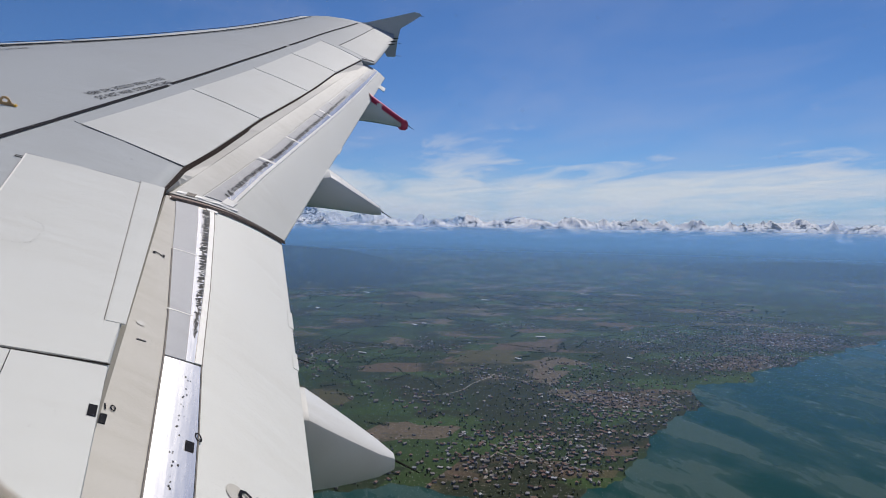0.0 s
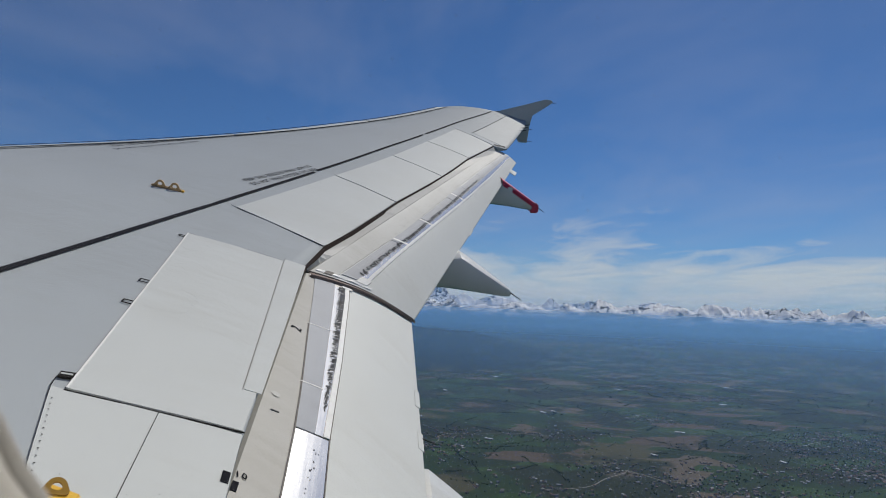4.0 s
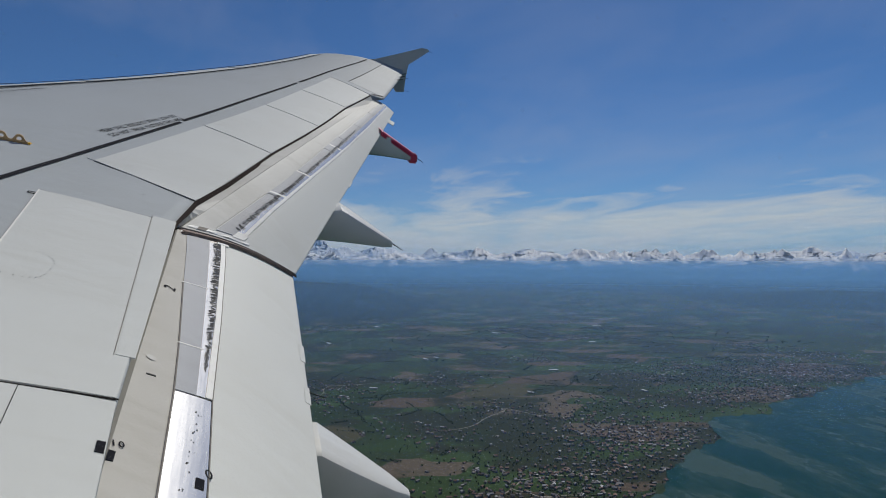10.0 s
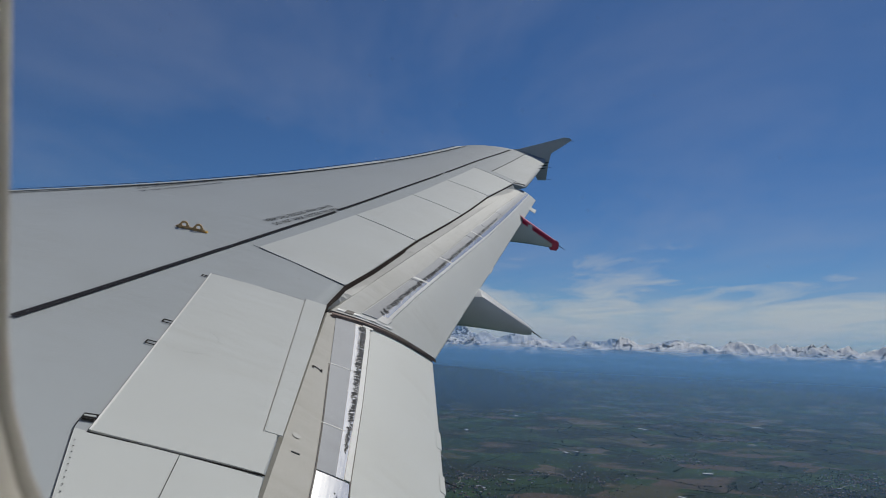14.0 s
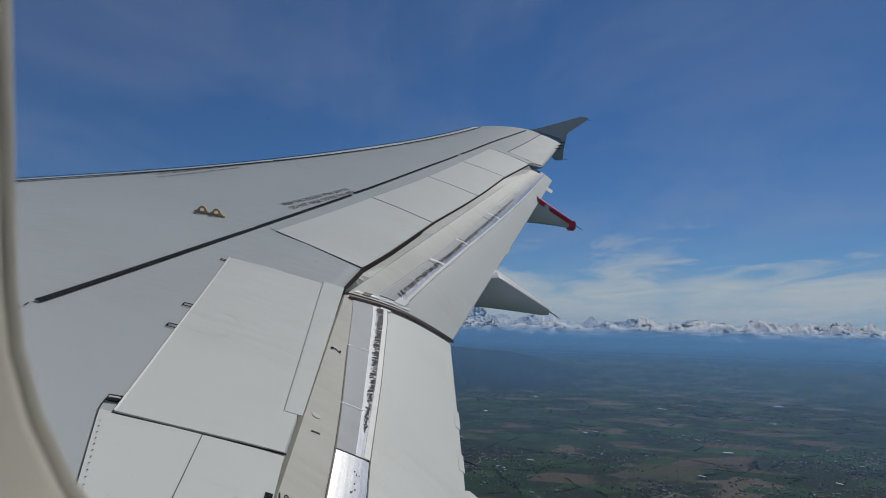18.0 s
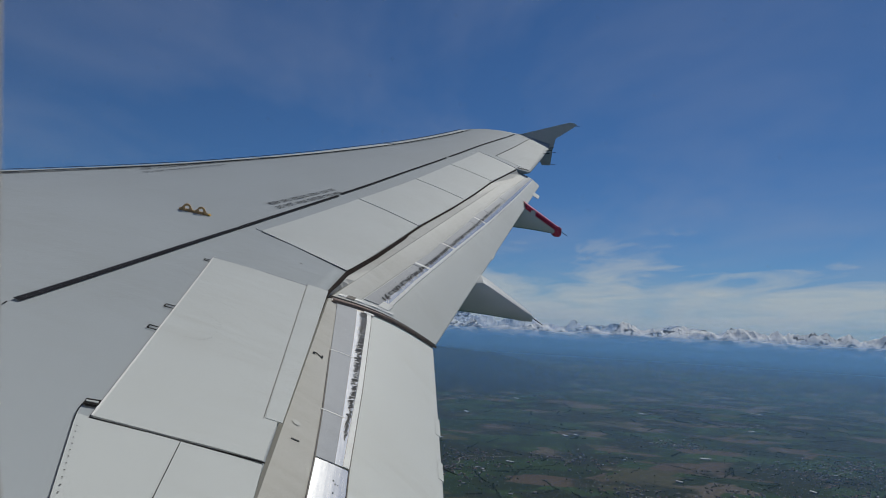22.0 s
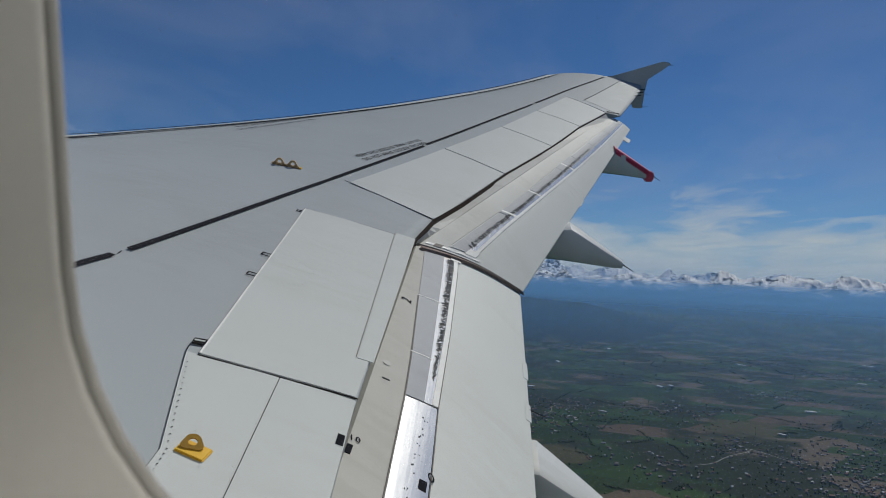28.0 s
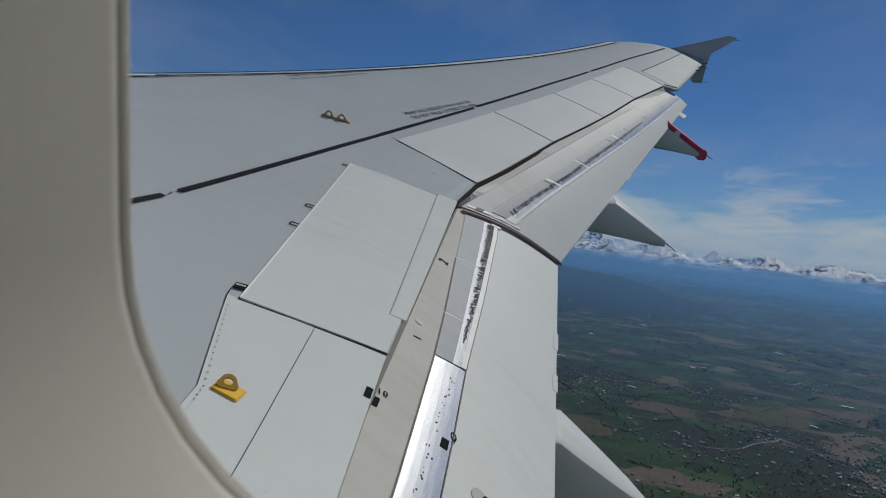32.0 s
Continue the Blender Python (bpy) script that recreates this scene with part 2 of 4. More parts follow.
def spline(path, k=6):
    """A smooth curve through plan points."""
    p = [Vector(q) for q in path]
    p = [p[0] * 2 - p[1], *p, p[-1] * 2 - p[-2]]
    out = []
    for a, b, c, d in zip(p, p[1:], p[2:], p[3:]):
        for i in range(k):
            t = i / k
            out.append(0.5 * (2 * b + (c - a) * t + (2 * a - 5 * b + 4 * c - d) * t ** 2 + (3 * b - a - 3 * c + d) * t ** 3))
    return out + [p[-2]]


def ribbon(path, width, lift, at=None, thick=0.002, step=0.25):
    """A thin strip of paint or sealant along a plan path on the wing, or on another surface."""
    at = at or top
    if len(path) > 2:
        path = spline(path)
    line = []
    for a, b in zip(path[:-1], path[1:]):
        a, b = Vector(a), Vector(b)
        k = max(1, int((b - a).length / step))
        line += [a.lerp(b, i / k) for i in range(k)]
    line.append(Vector(path[-1]))
    rows = []
    for i, p in enumerate(line):
        d = (line[min(i + 1, len(line) - 1)] - line[max(i - 1, 0)]).normalized()
        side = Vector((-d.y, d.x)) * width / 2
        rows.append([(q.x, q.y, at(q.x, q.y) + lift) for q in (p - side, p + side)])
    return sheet(rows, thick)


wing = thing("aircraft_wing", "light grey airliner wing with flaps lowered, seen from the cabin", "aircraft wing", ATT)

# fixed wing body
bm = bmesh.new()
xs = [1.95 + 0.35 * i for i in range(37)] + [14.95, 15.2, 15.4, 15.55, 15.68, 15.76, 15.815]
xs = sorted(set(xs + [5.632, 6.221, 12.55, 12.62]))
loops = []
for x in xs:
    ye, yl = y_edge(x), y_lead(x)
    upper = [ye + (yl - ye) * (1 - (1 - i / 64) ** 1.5) for i in range(65)]
    loop = [(x, y, top(x, y)) for y in upper]
    c = yl - ye
    for i in range(11, -1, -1):
        s = i / 12
        y = ye + c * s
        z0 = top(x, ye) + (top(x, yl) - top(x, ye)) * s
        loop.append((x, y, z0 - 0.012 - 0.07 * c * math.sin(math.pi * s) ** 0.7))
    loops.append([bm.verts.new(p) for p in loop])
for a, b in zip(loops[:-1], loops[1:]):
    for j in range(len(a)):
        k = (j + 1) % len(a)
        bm.faces.new((a[j], a[k], b[k], b[j]))
bm.faces.new(loops[0])
bm.faces.new(list(reversed(loops[-1])))
body = part("wing_skin", bm, M_SKIN, wing, "light grey painted wing skin", smooth=True)

# spoilers: inboard one, then four outboard
SPO = [
    [(5.576, 1.062), (3.700, 0.889), (3.768, 0.414), (5.632, 0.446)],
    [(6.480, 0.986), (8.168, 0.438), (7.925, -0.128), (6.231, 0.374)],
    [(8.190, 0.430), (9.808, -0.120), (9.558, -0.690), (7.947, -0.136)],
    [(9.830, -0.128), (11.322, -0.623), (11.064, -1.184), (9.580, -0.698)],
    [(11.344, -0.631), (12.93, -1.19), (12.50, -1.752), (11.088, -1.192)],
]
for i, c in enumerate(SPO):
    p = part("spoiler", on_wing(c, 0.008, 0.014, 14, 8), M_PANEL, wing, "pale grey-white spoiler panel")
# dark seams beside the spoilers
for a, b, w in [((3.690, 0.895), (3.766, 0.408), 0.006), ((6.468, 0.985), (6.222, 0.372), 0.006), ((8.180, 0.436), (7.936, -0.132), 0.005), ((9.819, -0.122), (9.569, -0.694), 0.007), ((11.333, -0.627), (11.076, -1.188), 0.006), ((5.584, 1.066), (5.64, 0.446), 0.004)]:
    part("seam_seal", ribbon([a, b], w, 0.006), M_SEAL, wing)
part("seam_seal", ribbon([(5.578, 1.0685), (3.70, 0.8955)], 0.0022, 0.006), M_SEAL, wing)
# the lit front edge of the spoiler, painted as a white ribbon
part("edge_strip", ribbon([(5.577, 1.0635), (3.700, 0.8905)], 0.0060, 0.0095), M_WHITE, wing, "lit front edge of the spoiler, painted white")
# strip along the inboard spoiler's rear edge
part("edge_strip", on_wing([(5.655, 0.545), (4.022, 0.458), (4.03, 0.402), (5.66, 0.430)], 0.0100, 0.004, 8, 2), M_PANEL, wing)
part("seam_seal", ribbon([(5.655, 0.55), (4.020, 0.463)], 0.0014, 0.0108), M_COVE, wing)
# inboard fixed panel
part("access_panel", on_wing([(3.690, 0.930), (3.226, 0.791), (3.226, 0.380), (3.752, 0.412)], 0.005, 0.005, 10, 6), M_PANEL, wing, "pale fixed panel beside the fuselage")
part("access_panel", on_wing([(3.226, 0.791), (2.05, 0.73), (2.05, 0.307), (3.226, 0.380)], 0.005, 0.005, 10, 6), M_PANEL, wing, "pale fixed panel beside the fuselage")
part("seam_seal", ribbon([(3.727, 0.647), (3.40, 0.621), (3.061, 0.594), (2.05, 0.52)], 0.0015, 0.0065), M_SEAL, wing)
part("seam_seal", ribbon([(3.690, 0.930), (3.643, 0.917)], 0.0022, 0.0055), M_SEAL, wing)
part("seam_seal", ribbon([(3.643, 0.917), (3.226, 0.790)], 0.0010, 0.0055), M_SEAL, wing)
part("seam_seal", ribbon([(3.226, 0.790), (3.115, 0.784)], 0.0010, 0.0055), M_SEAL, wing)
part("seam_seal", ribbon([(3.115, 0.784), (2.1, 0.731)], 0.0010, 0.0055), M_SEAL, wing)
# hairline scuffs near the kink
for a, b in (((6.03, 0.650), (6.05, 0.640)), ((5.625, 0.548), (5.632, 0.515)), ((7.19, 0.79), (7.23, 0.776)), ((6.55, 0.80), (6.57, 0.79))):
    part("scuff", ribbon([a, b], 0.0022, 0.004), M_COVE, wing)
# grey closing band between spoilers and aileron
part("closing_band", on_wing([(12.95, -1.19), (13.12, -1.25), (12.70, -1.83), (12.53, -1.76)], 0.010, 0.01, 2, 4), M_SKIN, wing)
part("hinge_band", on_wing([(6.50, 1.03), (13.0, -1.12), (12.93, -1.185), (6.485, 0.992)], 0.004, 0.004, 24, 1), M_SKIN, wing)

# aileron
AIL = [(13.012, -1.494), (15.58, -2.498), (15.66, -2.895), (12.70, -1.995)]
part("aileron", on_wing(AIL, 0.004, 0.02, 12, 4), M_AIL, wing, "pale grey aileron")
part("seam_seal", ribbon([(13.012, -1.488), (15.58, -2.492)], 0.012, 0.007), M_SEAL, wing)
part("seam_seal", ribbon([(15.585, -2.495), (15.67, -2.90)], 0.008, 0.007), M_SEAL, wing)
part("seam_seal", ribbon([(12.60, -1.80), (12.72, -2.0)], 0.03, 0.012), M_SEAL, wing)

# painted lines
for seg in ([(2.6, 1.70), (3.2, 1.605), (3.95, 1.495), (4.205, 1.446)], [(4.30, 1.428), (4.82, 1.358), (5.32, 1.289), (5.65, 1.241), (6.04, 1.181), (6.40, 1.117), (6.60, 1.065), (6.89, 0.982), (7.33, 0.852), (7.80, 0.710), (8.09, 0.620)], [(8.18, 0.603), (10.109, -0.009), (11.76, -0.588)], [(11.90, -0.638), (13.721, -1.336), (15.65, -2.196)]):
    part("walkway_line", ribbon(seg, 0.027, 0.009), M_LINE, wing, "black painted walkway line")
# deployed slats along the leading edge: pale strip, dark gap behind, painted shade ahead
GAP_X = [4.6, 6.16, 6.98, 8.07, 9.27, 10.94, 12.44, 14.08, 15.4]
GAP_Y = [3.70, 3.04, 2.72, 2.18, 1.64, 0.85, 0.115, -0.66, -1.26]
FRONT_X = [5.0, 6.59, 7.34, 8.49, 9.77, 11.57, 12.99, 14.68, 15.36]
FRONT_Y = [3.85, 3.01, 2.65, 2.12, 1.585, 0.80, 0.045, -0.745, -1.06]
part("slat_gap_and_shade", ribbon(list(zip(GAP_X, GAP_Y)), 0.022, 0.014), M_LINE, wing, "dark gap behind the slats")
# shade at the outer rim, put in as a black ribbon
part("slat_gap_and_shade", ribbon(list(zip(FRONT_X, FRONT_Y)), 0.04, 0.026), M_LINE, wing)
for x0, x1 in ((4.7, 6.62), (6.66, 9.4), (9.44, 12.3), (12.34, 15.3)):
    rows = []
    for i in range(25):
        x = x0 + (x1 - x0) * i / 24
        ya, yb = float(np.interp(x, GAP_X, GAP_Y)) + 0.035, float(np.interp(x, FRONT_X, FRONT_Y)) - 0.02
        rows.append([(x, ya + (yb - ya) * k / 5, top(x, ya + (yb - ya) * k / 5) + 0.018) for k in range(6)])
    part("slat", sheet(rows, 0.006), M_PANEL, wing, "pale leading-edge slat", smooth=True)


def frame_on(at, x, y, along):
    """A pose lying on a surface at x, y, its x axis along the plan direction given."""
    z = at(x, y)
    dx, dy = (at(x + 0.02, y) - z) / 0.02, (at(x, y + 0.02) - z) / 0.02
    nrm = Vector((-dx, -dy, 1)).normalized()
    ax = Vector((along[0], along[1], 0))
    ax = (ax - nrm * ax.dot(nrm)).normalized()
    ay = nrm.cross(ax)
    return Matrix.Translation(Vector((x, y, z))) @ Matrix((ax, ay, nrm)).transposed().to_4x4()


def lettering(body, length, m, parent, mat=None, squeeze=1.0, drape=None):
    """Letters of the given length, lying on the plane at m or draped over a surface."""
    cu = bpy.data.curves.new("lettering", "FONT")
    cu.body, cu.align_x, cu.align_y, cu.extrude, cu.resolution_u, cu.space_word, cu.space_character = body, "CENTER", "CENTER", 0.004, 2, 1.5, 1.18
    cu.offset = 0.012 if drape else 0.0
    tmp = new("lettering_curve", cu)
    bpy.context.view_layer.update()
    me = bpy.data.meshes.new_from_object(tmp.evaluated_get(bpy.context.evaluated_depsgraph_get()))
    bpy.data.objects.remove(tmp)
    w = max(v.co.x for v in me.vertices) - min(v.co.x for v in me.vertices)
    k = length / w
    for v in me.vertices:
        v.co = m @ Vector((v.co.x * k, v.co.y * k * squeeze, v.co.z * 0.15 + 0.0035))
        if drape:
            v.co.z = drape(v.co.x, v.co.y) + 0.005
    me.materials.clear()
    me.materials.append(mat or M_LINE)
    ob = new("lettering", me)
    ob.parent = parent
    return tagged(ob, kind="stuff")


WORDS = "DO NOT WALK OUTSIDE THIS AREA"
for (ax, ay), (bx, by), flip in (((7.207, 1.070), (8.300, 0.706), True), ((7.168, 0.990), (8.250, 0.634), False), ((7.62, 2.27), (8.84, 1.88), True), ((7.45, 2.17), (8.65, 1.775), False)):
    d = Vector((bx - ax, by - ay)) * (-1 if flip else 1)
    lettering(WORDS, 1.17, frame_on(top, (ax + bx) / 2, (ay + by) / 2, d), wing, M_TEXT, squeeze=1.25, drape=top)
lettering("1", 0.005, frame_on(top, 4.25, 1.443, (0.1, -1)), wing, M_TEXT)

# hinge cut-outs ahead of the inboard spoiler: thin dark outlines
for x, y, w, h in ((5.51, 1.052, 0.026, 0.040), (4.70, 0.985, 0.032, 0.040), (4.432, 0.958, 0.032, 0.040)):
    for s in (-1, 1):
        part("hinge_outline", ribbon([(x + s * w / 2, y), (x + s * w / 2 - 0.004, y + h)], 0.0035, 0.006, thick=0.003, step=0.1), M_SEAL, wing)
    part("hinge_outline", ribbon([(x - w / 2 - 0.004, y + h), (x + w / 2 - 0.004, y + h)], 0.004, 0.007, thick=0.003, step=0.1), M_SEAL, wing)
part("hinge_bracket", on_wing([(3.743, 0.936), (3.776, 0.940), (3.790, 0.902), (3.757, 0.898)], 0.010, 0.006, 2, 2), M_SEAL, wing, "dark hinge fitting")
part("hinge_pin", ribbon([(3.761, 0.934), (3.772, 0.904)], 0.007, 0.012, thick=0.003), M_PANEL, wing)
part("seam_seal", ribbon([(3.743, 0.938), (3.690, 0.930)], 0.002, 0.008), M_SEAL, wing)
# fastener heads
rnd = random.Random(4)
bm = bmesh.new()
for x, y in [(3.63 - 0.0285 * i, 0.902 - 0.0089 * i) for i in range(15)] + [(3.21 - 0.02 * i, 0.775 - 0.002 * i) for i in range(5)] + [(4.575 + 0.143 * math.copysign(abs(math.cos(a)) ** 0.5, math.cos(a)), 0.940 - 0.163 * math.sin(a) ** 0.6) for a in [0.10 + 0.21 * k for k in range(15)]] + [(rnd.uniform(2.6, 3.6), rnd.uniform(0.46, 0.80)) for _ in range(14)] + [(3.45, 0.632), (3.33, 0.60), (3.25, 0.622), (3.2, 0.61)]:
    m = frame_on(top, x, y, (1, 0)) @ Matrix.Translation((0, 0, 0.0095 if x > 3.75 else 0.0070))
    bmesh.ops.create_circle(bm, cap_ends=True, radius=0.0015 if 2.6 < x < 3.6 and y < 0.77 and x != 3.21 else 0.0025, segments=8, matrix=m)
tagged(part("fastener_heads", bm, M_SEAL, wing, "small dark fastener heads"), kind="stuff")


# rope fittings on the wing
def eye_plate(m, at, size, wide, thick):
    """An upright plate with one round eye, its foot spread to both sides."""
    bm = bmesh.new()
    n = 20
    faces = []
    for side in (-thick / 2, thick / 2):
        rim, hole = [], []
        for i in range(n):
            a = 2 * math.pi * i / n
            c, s = math.cos(a), math.sin(a)
            spread = 1.0 + wide * max(0.0, -s + 0.15)
            rim.append(bm.verts.new(m @ Vector((at + size * c * spread, side, max(0.002, size * 0.95 + size * s)))))
            hole.append(bm.verts.new(m @ Vector((at + size * 0.52 * c, side, size * 0.95 + size * 0.48 * s))))
        faces.append((rim, hole))
        for i in range(n):
            j = (i + 1) % n
            bm.faces.new((rim[i], rim[j], hole[j], hole[i]))
    for k in (0, 1):
        a, b = faces[0][k], faces[1][k]
        for i in range(n):
            j = (i + 1) % n
            bm.faces.new((a[i], a[j], b[j], b[i]))
    return bm


def pad_plate(m, size, thick, lift):
    bm = bmesh.new()
    bmesh.ops.create_cube(bm, size=1.0, matrix=m @ Matrix.Translation((0, 0, lift)) @ Matrix.Diagonal((*size, thick, 1)))
    bmesh.ops.bevel(bm, geom=bm.edges[:], offset=min(thick * 0.45, 0.006), segments=2, affect="EDGES")
    return bm


# low brass bracket with two eyes and a yellow end
m = frame_on(top, 6.49, 1.452, (0.10, -1.0))
part("fitting_foot", pad_plate(m, (0.200, 0.026), 0.016, 0.008), M_HOOK, wing, "brass bracket foot")
for at in (-0.047, 0.047):
    part("rope_eye", eye_plate(m, at, 0.027, 1.0, 0.012), M_HOOK, wing, "worn brass rope eye")
part("fitting_end", pad_plate(m @ Matrix.Translation((0.104, 0, 0)), (0.022, 0.034), 0.012, 0.007), M_YEL, wing, "yellow bracket end")
# yellow pad with one bent eye plate
m = frame_on(top, 3.256, 0.722, (-0.12, -1.0))
part("fitting_base", pad_plate(m, (0.080, 0.056), 0.008, 0.008), M_YEL, wing, "yellow painted base plate")
part("rope_eye", eye_plate(m @ Matrix.Translation((-0.004, -0.008, 0.012)) @ Matrix.Rotation(radians(22), 4, "Z") @ Matrix.Rotation(radians(-62), 4, "X"), 0.0, 0.022, 0.75, 0.006), M_EYE, wing, "brown-yellow rope eye")


# ---- flaps ----
class Flap:
    """A lowered flap between a front line under the wing and its trailing edge."""

    def __init__(self, f0, f1, t0, t1, bulge):
        self.c = [Vector(v) for v in (f0, f1, t0, t1)]
        self.bulge = bulge

    def at(self, u, v, lift=0.0):
        f0, f1, t0, t1 = self.c
        if v < 0:
            f = f0.lerp(f1, u)
            return f + Vector((0, -v * 0.7, v * 0.35 + lift))
        p = f0.lerp(f1, u) * (1 - v) + t0.lerp(t1, u) * v
        p.z += self.bulge * math.sin(math.pi * min(max(v, -0.2), 1.0)) + lift
        return p

    def body(self, n=24, m=16):
        front = [-0.45, -0.30, -0.15]
        vs = front + [j / m for j in range(m + 1)]
        bm = bmesh.new()
        up, dn = [], []
        for i in range(n + 1):
            u = i / n
            up.append([bm.verts.new(self.at(u, v)) for v in vs])
            dn.append([bm.verts.new(self.at(u, v, -0.012 - 0.11 * max(0.0, 1 - max(v, 0)) ** 0.8 * (1 + v / 0.46 if v < 0 else 1))) for v in vs])
        for i in range(n):
            for j in range(len(vs) - 1):
                bm.faces.new((up[i][j], up[i + 1][j], up[i + 1][j + 1], up[i][j + 1]))
                bm.faces.new((dn[i][j], dn[i][j + 1], dn[i + 1][j + 1], dn[i + 1][j]))
            for j in (0, len(vs) - 1):
                bm.faces.new((up[i][j], up[i + 1][j], dn[i + 1][j], dn[i][j]))
        for i in (0, n):
            for j in range(len(vs) - 1):
                bm.faces.new((up[i][j], up[i][j + 1], dn[i][j + 1], dn[i][j]))
        return bm

    def patch(self, uv, lift, thick=0.003, n=12, m=4):
        """A thin sheet over four (u, v) corners."""
        pts = []
        for i in range(n + 1):
            a = Vector(uv[0]).lerp(Vector(uv[1]), i / n)
            b = Vector(uv[3]).lerp(Vector(uv[2]), i / n)
            pts.append([self.at(*a.lerp(b, j / m), lift) for j in range(m + 1)])
        return sheet(pts, thick)

    def band(self, lo, hi, lift, thick=0.003, n=40, m=5, u0=0.0, u1=1.0):
        """A sheet along the span between two edges given as lists of (u, v)."""
        pts = []
        for i in range(n + 1):
            u = u0 + (u1 - u0) * i / n
            a = float(np.interp(u, [p[0] for p in lo], [p[1] for p in lo]))
            b = float(np.interp(u, [p[0] for p in hi], [p[1] for p in hi]))
            pts.append([self.at(u, a + (b - a) * j / m, lift) for j in range(m + 1)])
        return sheet(pts, thick)


inner = Flap((5.720, 0.430, 0.483), (2.600, 0.390, 0.141), (6.373, -0.241, 0.074), (2.600, -0.186, -0.341), 0.04)
outer = Flap((5.860, 0.420, 0.472), (12.600, -1.800, 1.470), (6.423, -0.261, 0.074), (12.864, -2.222, 1.299), 0.04)
flap_in = part("inboard_flap", inner.body(), M_FLAP, wing, "lowered inboard flap, white with a bare metal strip", smooth=False)
flap_out = part("outboard_flap", outer.body(36), M_FLAP, wing, "lowered outboard flap, white with a bare metal strip", smooth=False)

# cream nose, bare metal strip and seams of the inboard flap
IN_L = [(0.0, 0.07), (0.092, 0.095), (0.279, 0.134), (0.469, 0.182), (0.567, 0.2), (0.77, 0.215), (1.0, 0.22)]
IN_R = [(0.0, 0.36), (0.083, 0.375), (0.357, 0.388), (0.561, 0.382), (0.674, 0.397), (1.0, 0.42)]
part("nose_paint", inner.band([(0, 0), (1, 0)], IN_L, 0.003, n=50), M_CREAM, flap_in, "cream painted flap nose")
part("nose_paint", inner.band([(0, -0.44), (1, -0.44)], [(0, 0), (1, 0)], 0.003, n=50), M_CREAM, flap_in, "cream painted underside of the flap nose")
# IN_M: behind it brighter metal is laid for the sunlit sheen
IN_M = [(u, v + 0.58 * (float(np.interp(u, *zip(*IN_R))) - v)) for u, v in IN_L]
cuts = [0.02, 0.255, 0.452, 0.562, 0.80, 1.0]
for a, b in zip(cuts[:-1], cuts[1:]):
    # inboard segments all in the brighter metal, chosen for the sun's glint there
    if a > 0.5:
        part("metal_strip", inner.band(IN_L, IN_R, 0.007, 0.004, u0=a + (0.0016 if a == 0.562 else 0.0003), u1=b - 0.0003, n=14), M_METAL, flap_in, "bare brushed aluminium strip")
    else:
        part("metal_strip", inner.band(IN_L, IN_M, 0.007, 0.004, u0=a + 0.0003, u1=b - (0.0016 if b == 0.562 else 0.0003), n=14), M_FOIL, flap_in, "dull blue-grey aluminium foil strip")
        part("metal_strip", inner.band(IN_M, IN_R, 0.007, 0.004, u0=a + 0.0003, u1=b - (0.0016 if b == 0.562 else 0.0003), n=14), M_METAL, flap_in, "bare brushed aluminium strip")
part("edge_bead", inner.band([(u, v - 0.030) for u, v in IN_R], [(u, v + 0.004) for u, v in IN_R], 0.0095, 0.006, n=60, m=1, u0=0.012, u1=0.56), M_WHITE, flap_in, "white sealant bead")
OUT_L = [(0.0, 0.20), (0.136, 0.25), (0.195, 0.28), (0.514, 0.30), (0.723, 0.32), (1.0, 0.42)]
OUT_R = [(0.0, 0.46), (0.11, 0.47), (0.27, 0.525), (0.503, 0.62), (0.719, 0.68), (1.0, 0.73)]
OUT_M = [(u, a + 0.66 * (b - a)) for u, b in OUT_R for a in [float(np.interp(u, *zip(*OUT_L)))]]
part("nose_paint", outer.band([(0, 0), (1, 0)], OUT_L, 0.003, n=60), M_NOSE, flap_out, "cream painted flap nose")
part("nose_paint", outer.band([(0, -0.30), (1, -0.30)], [(0, 0), (1, 0)], 0.003, n=60), M_NOSE, flap_out, "cream painted underside of the flap nose")
cuts = [0.012, 0.15, 0.27, 0.42, 0.52, 0.66, 0.82, 0.99]
for a, b in zip(cuts[:-1], cuts[1:]):
    k = rnd.uniform(0.0, 0.03)
    part("metal_strip", outer.band([(u, v + k) for u, v in OUT_L], OUT_M, 0.006, 0.004, u0=a + 0.0012, u1=b - 0.0012, n=12), M_FOIL, flap_out, "dull aluminium foil strip")
    part("metal_strip", outer.band(OUT_M, OUT_R, 0.007, 0.004, u0=a + 0.0004, u1=b - 0.0004, n=12), M_METAL, flap_out, "bare brushed aluminium strip")
part("edge_bead", outer.band([(u, v - 0.030) for u, v in OUT_R], [(u, v + 0.004) for u, v in OUT_R], 0.0095, 0.006, n=60, m=1, u0=0.012, u1=0.985), M_WHITE, flap_out, "white sealant bead")
# taped ends of the strips beside the joint
part("tape_patch", inner.patch([(0.006, 0.30), (0.030, 0.31), (0.030, 0.40), (0.006, 0.39)], 0.011, 0.002, 3, 3), M_WHITE, flap_in, "torn white tape")
part("tape_patch", outer.patch([(0.008, 0.37), (0.022, 0.38), (0.022, 0.485), (0.008, 0.475)], 0.011, 0.002, 3, 3), M_WHITE, flap_out, "torn white tape")
part("tape_patch", outer.patch([(0.003, 0.10), (0.010, 0.10), (0.010, 0.17), (0.003, 0.17)], 0.008, 0.002, 3, 3), M_COVE, flap_out, "scuffed dark patch")
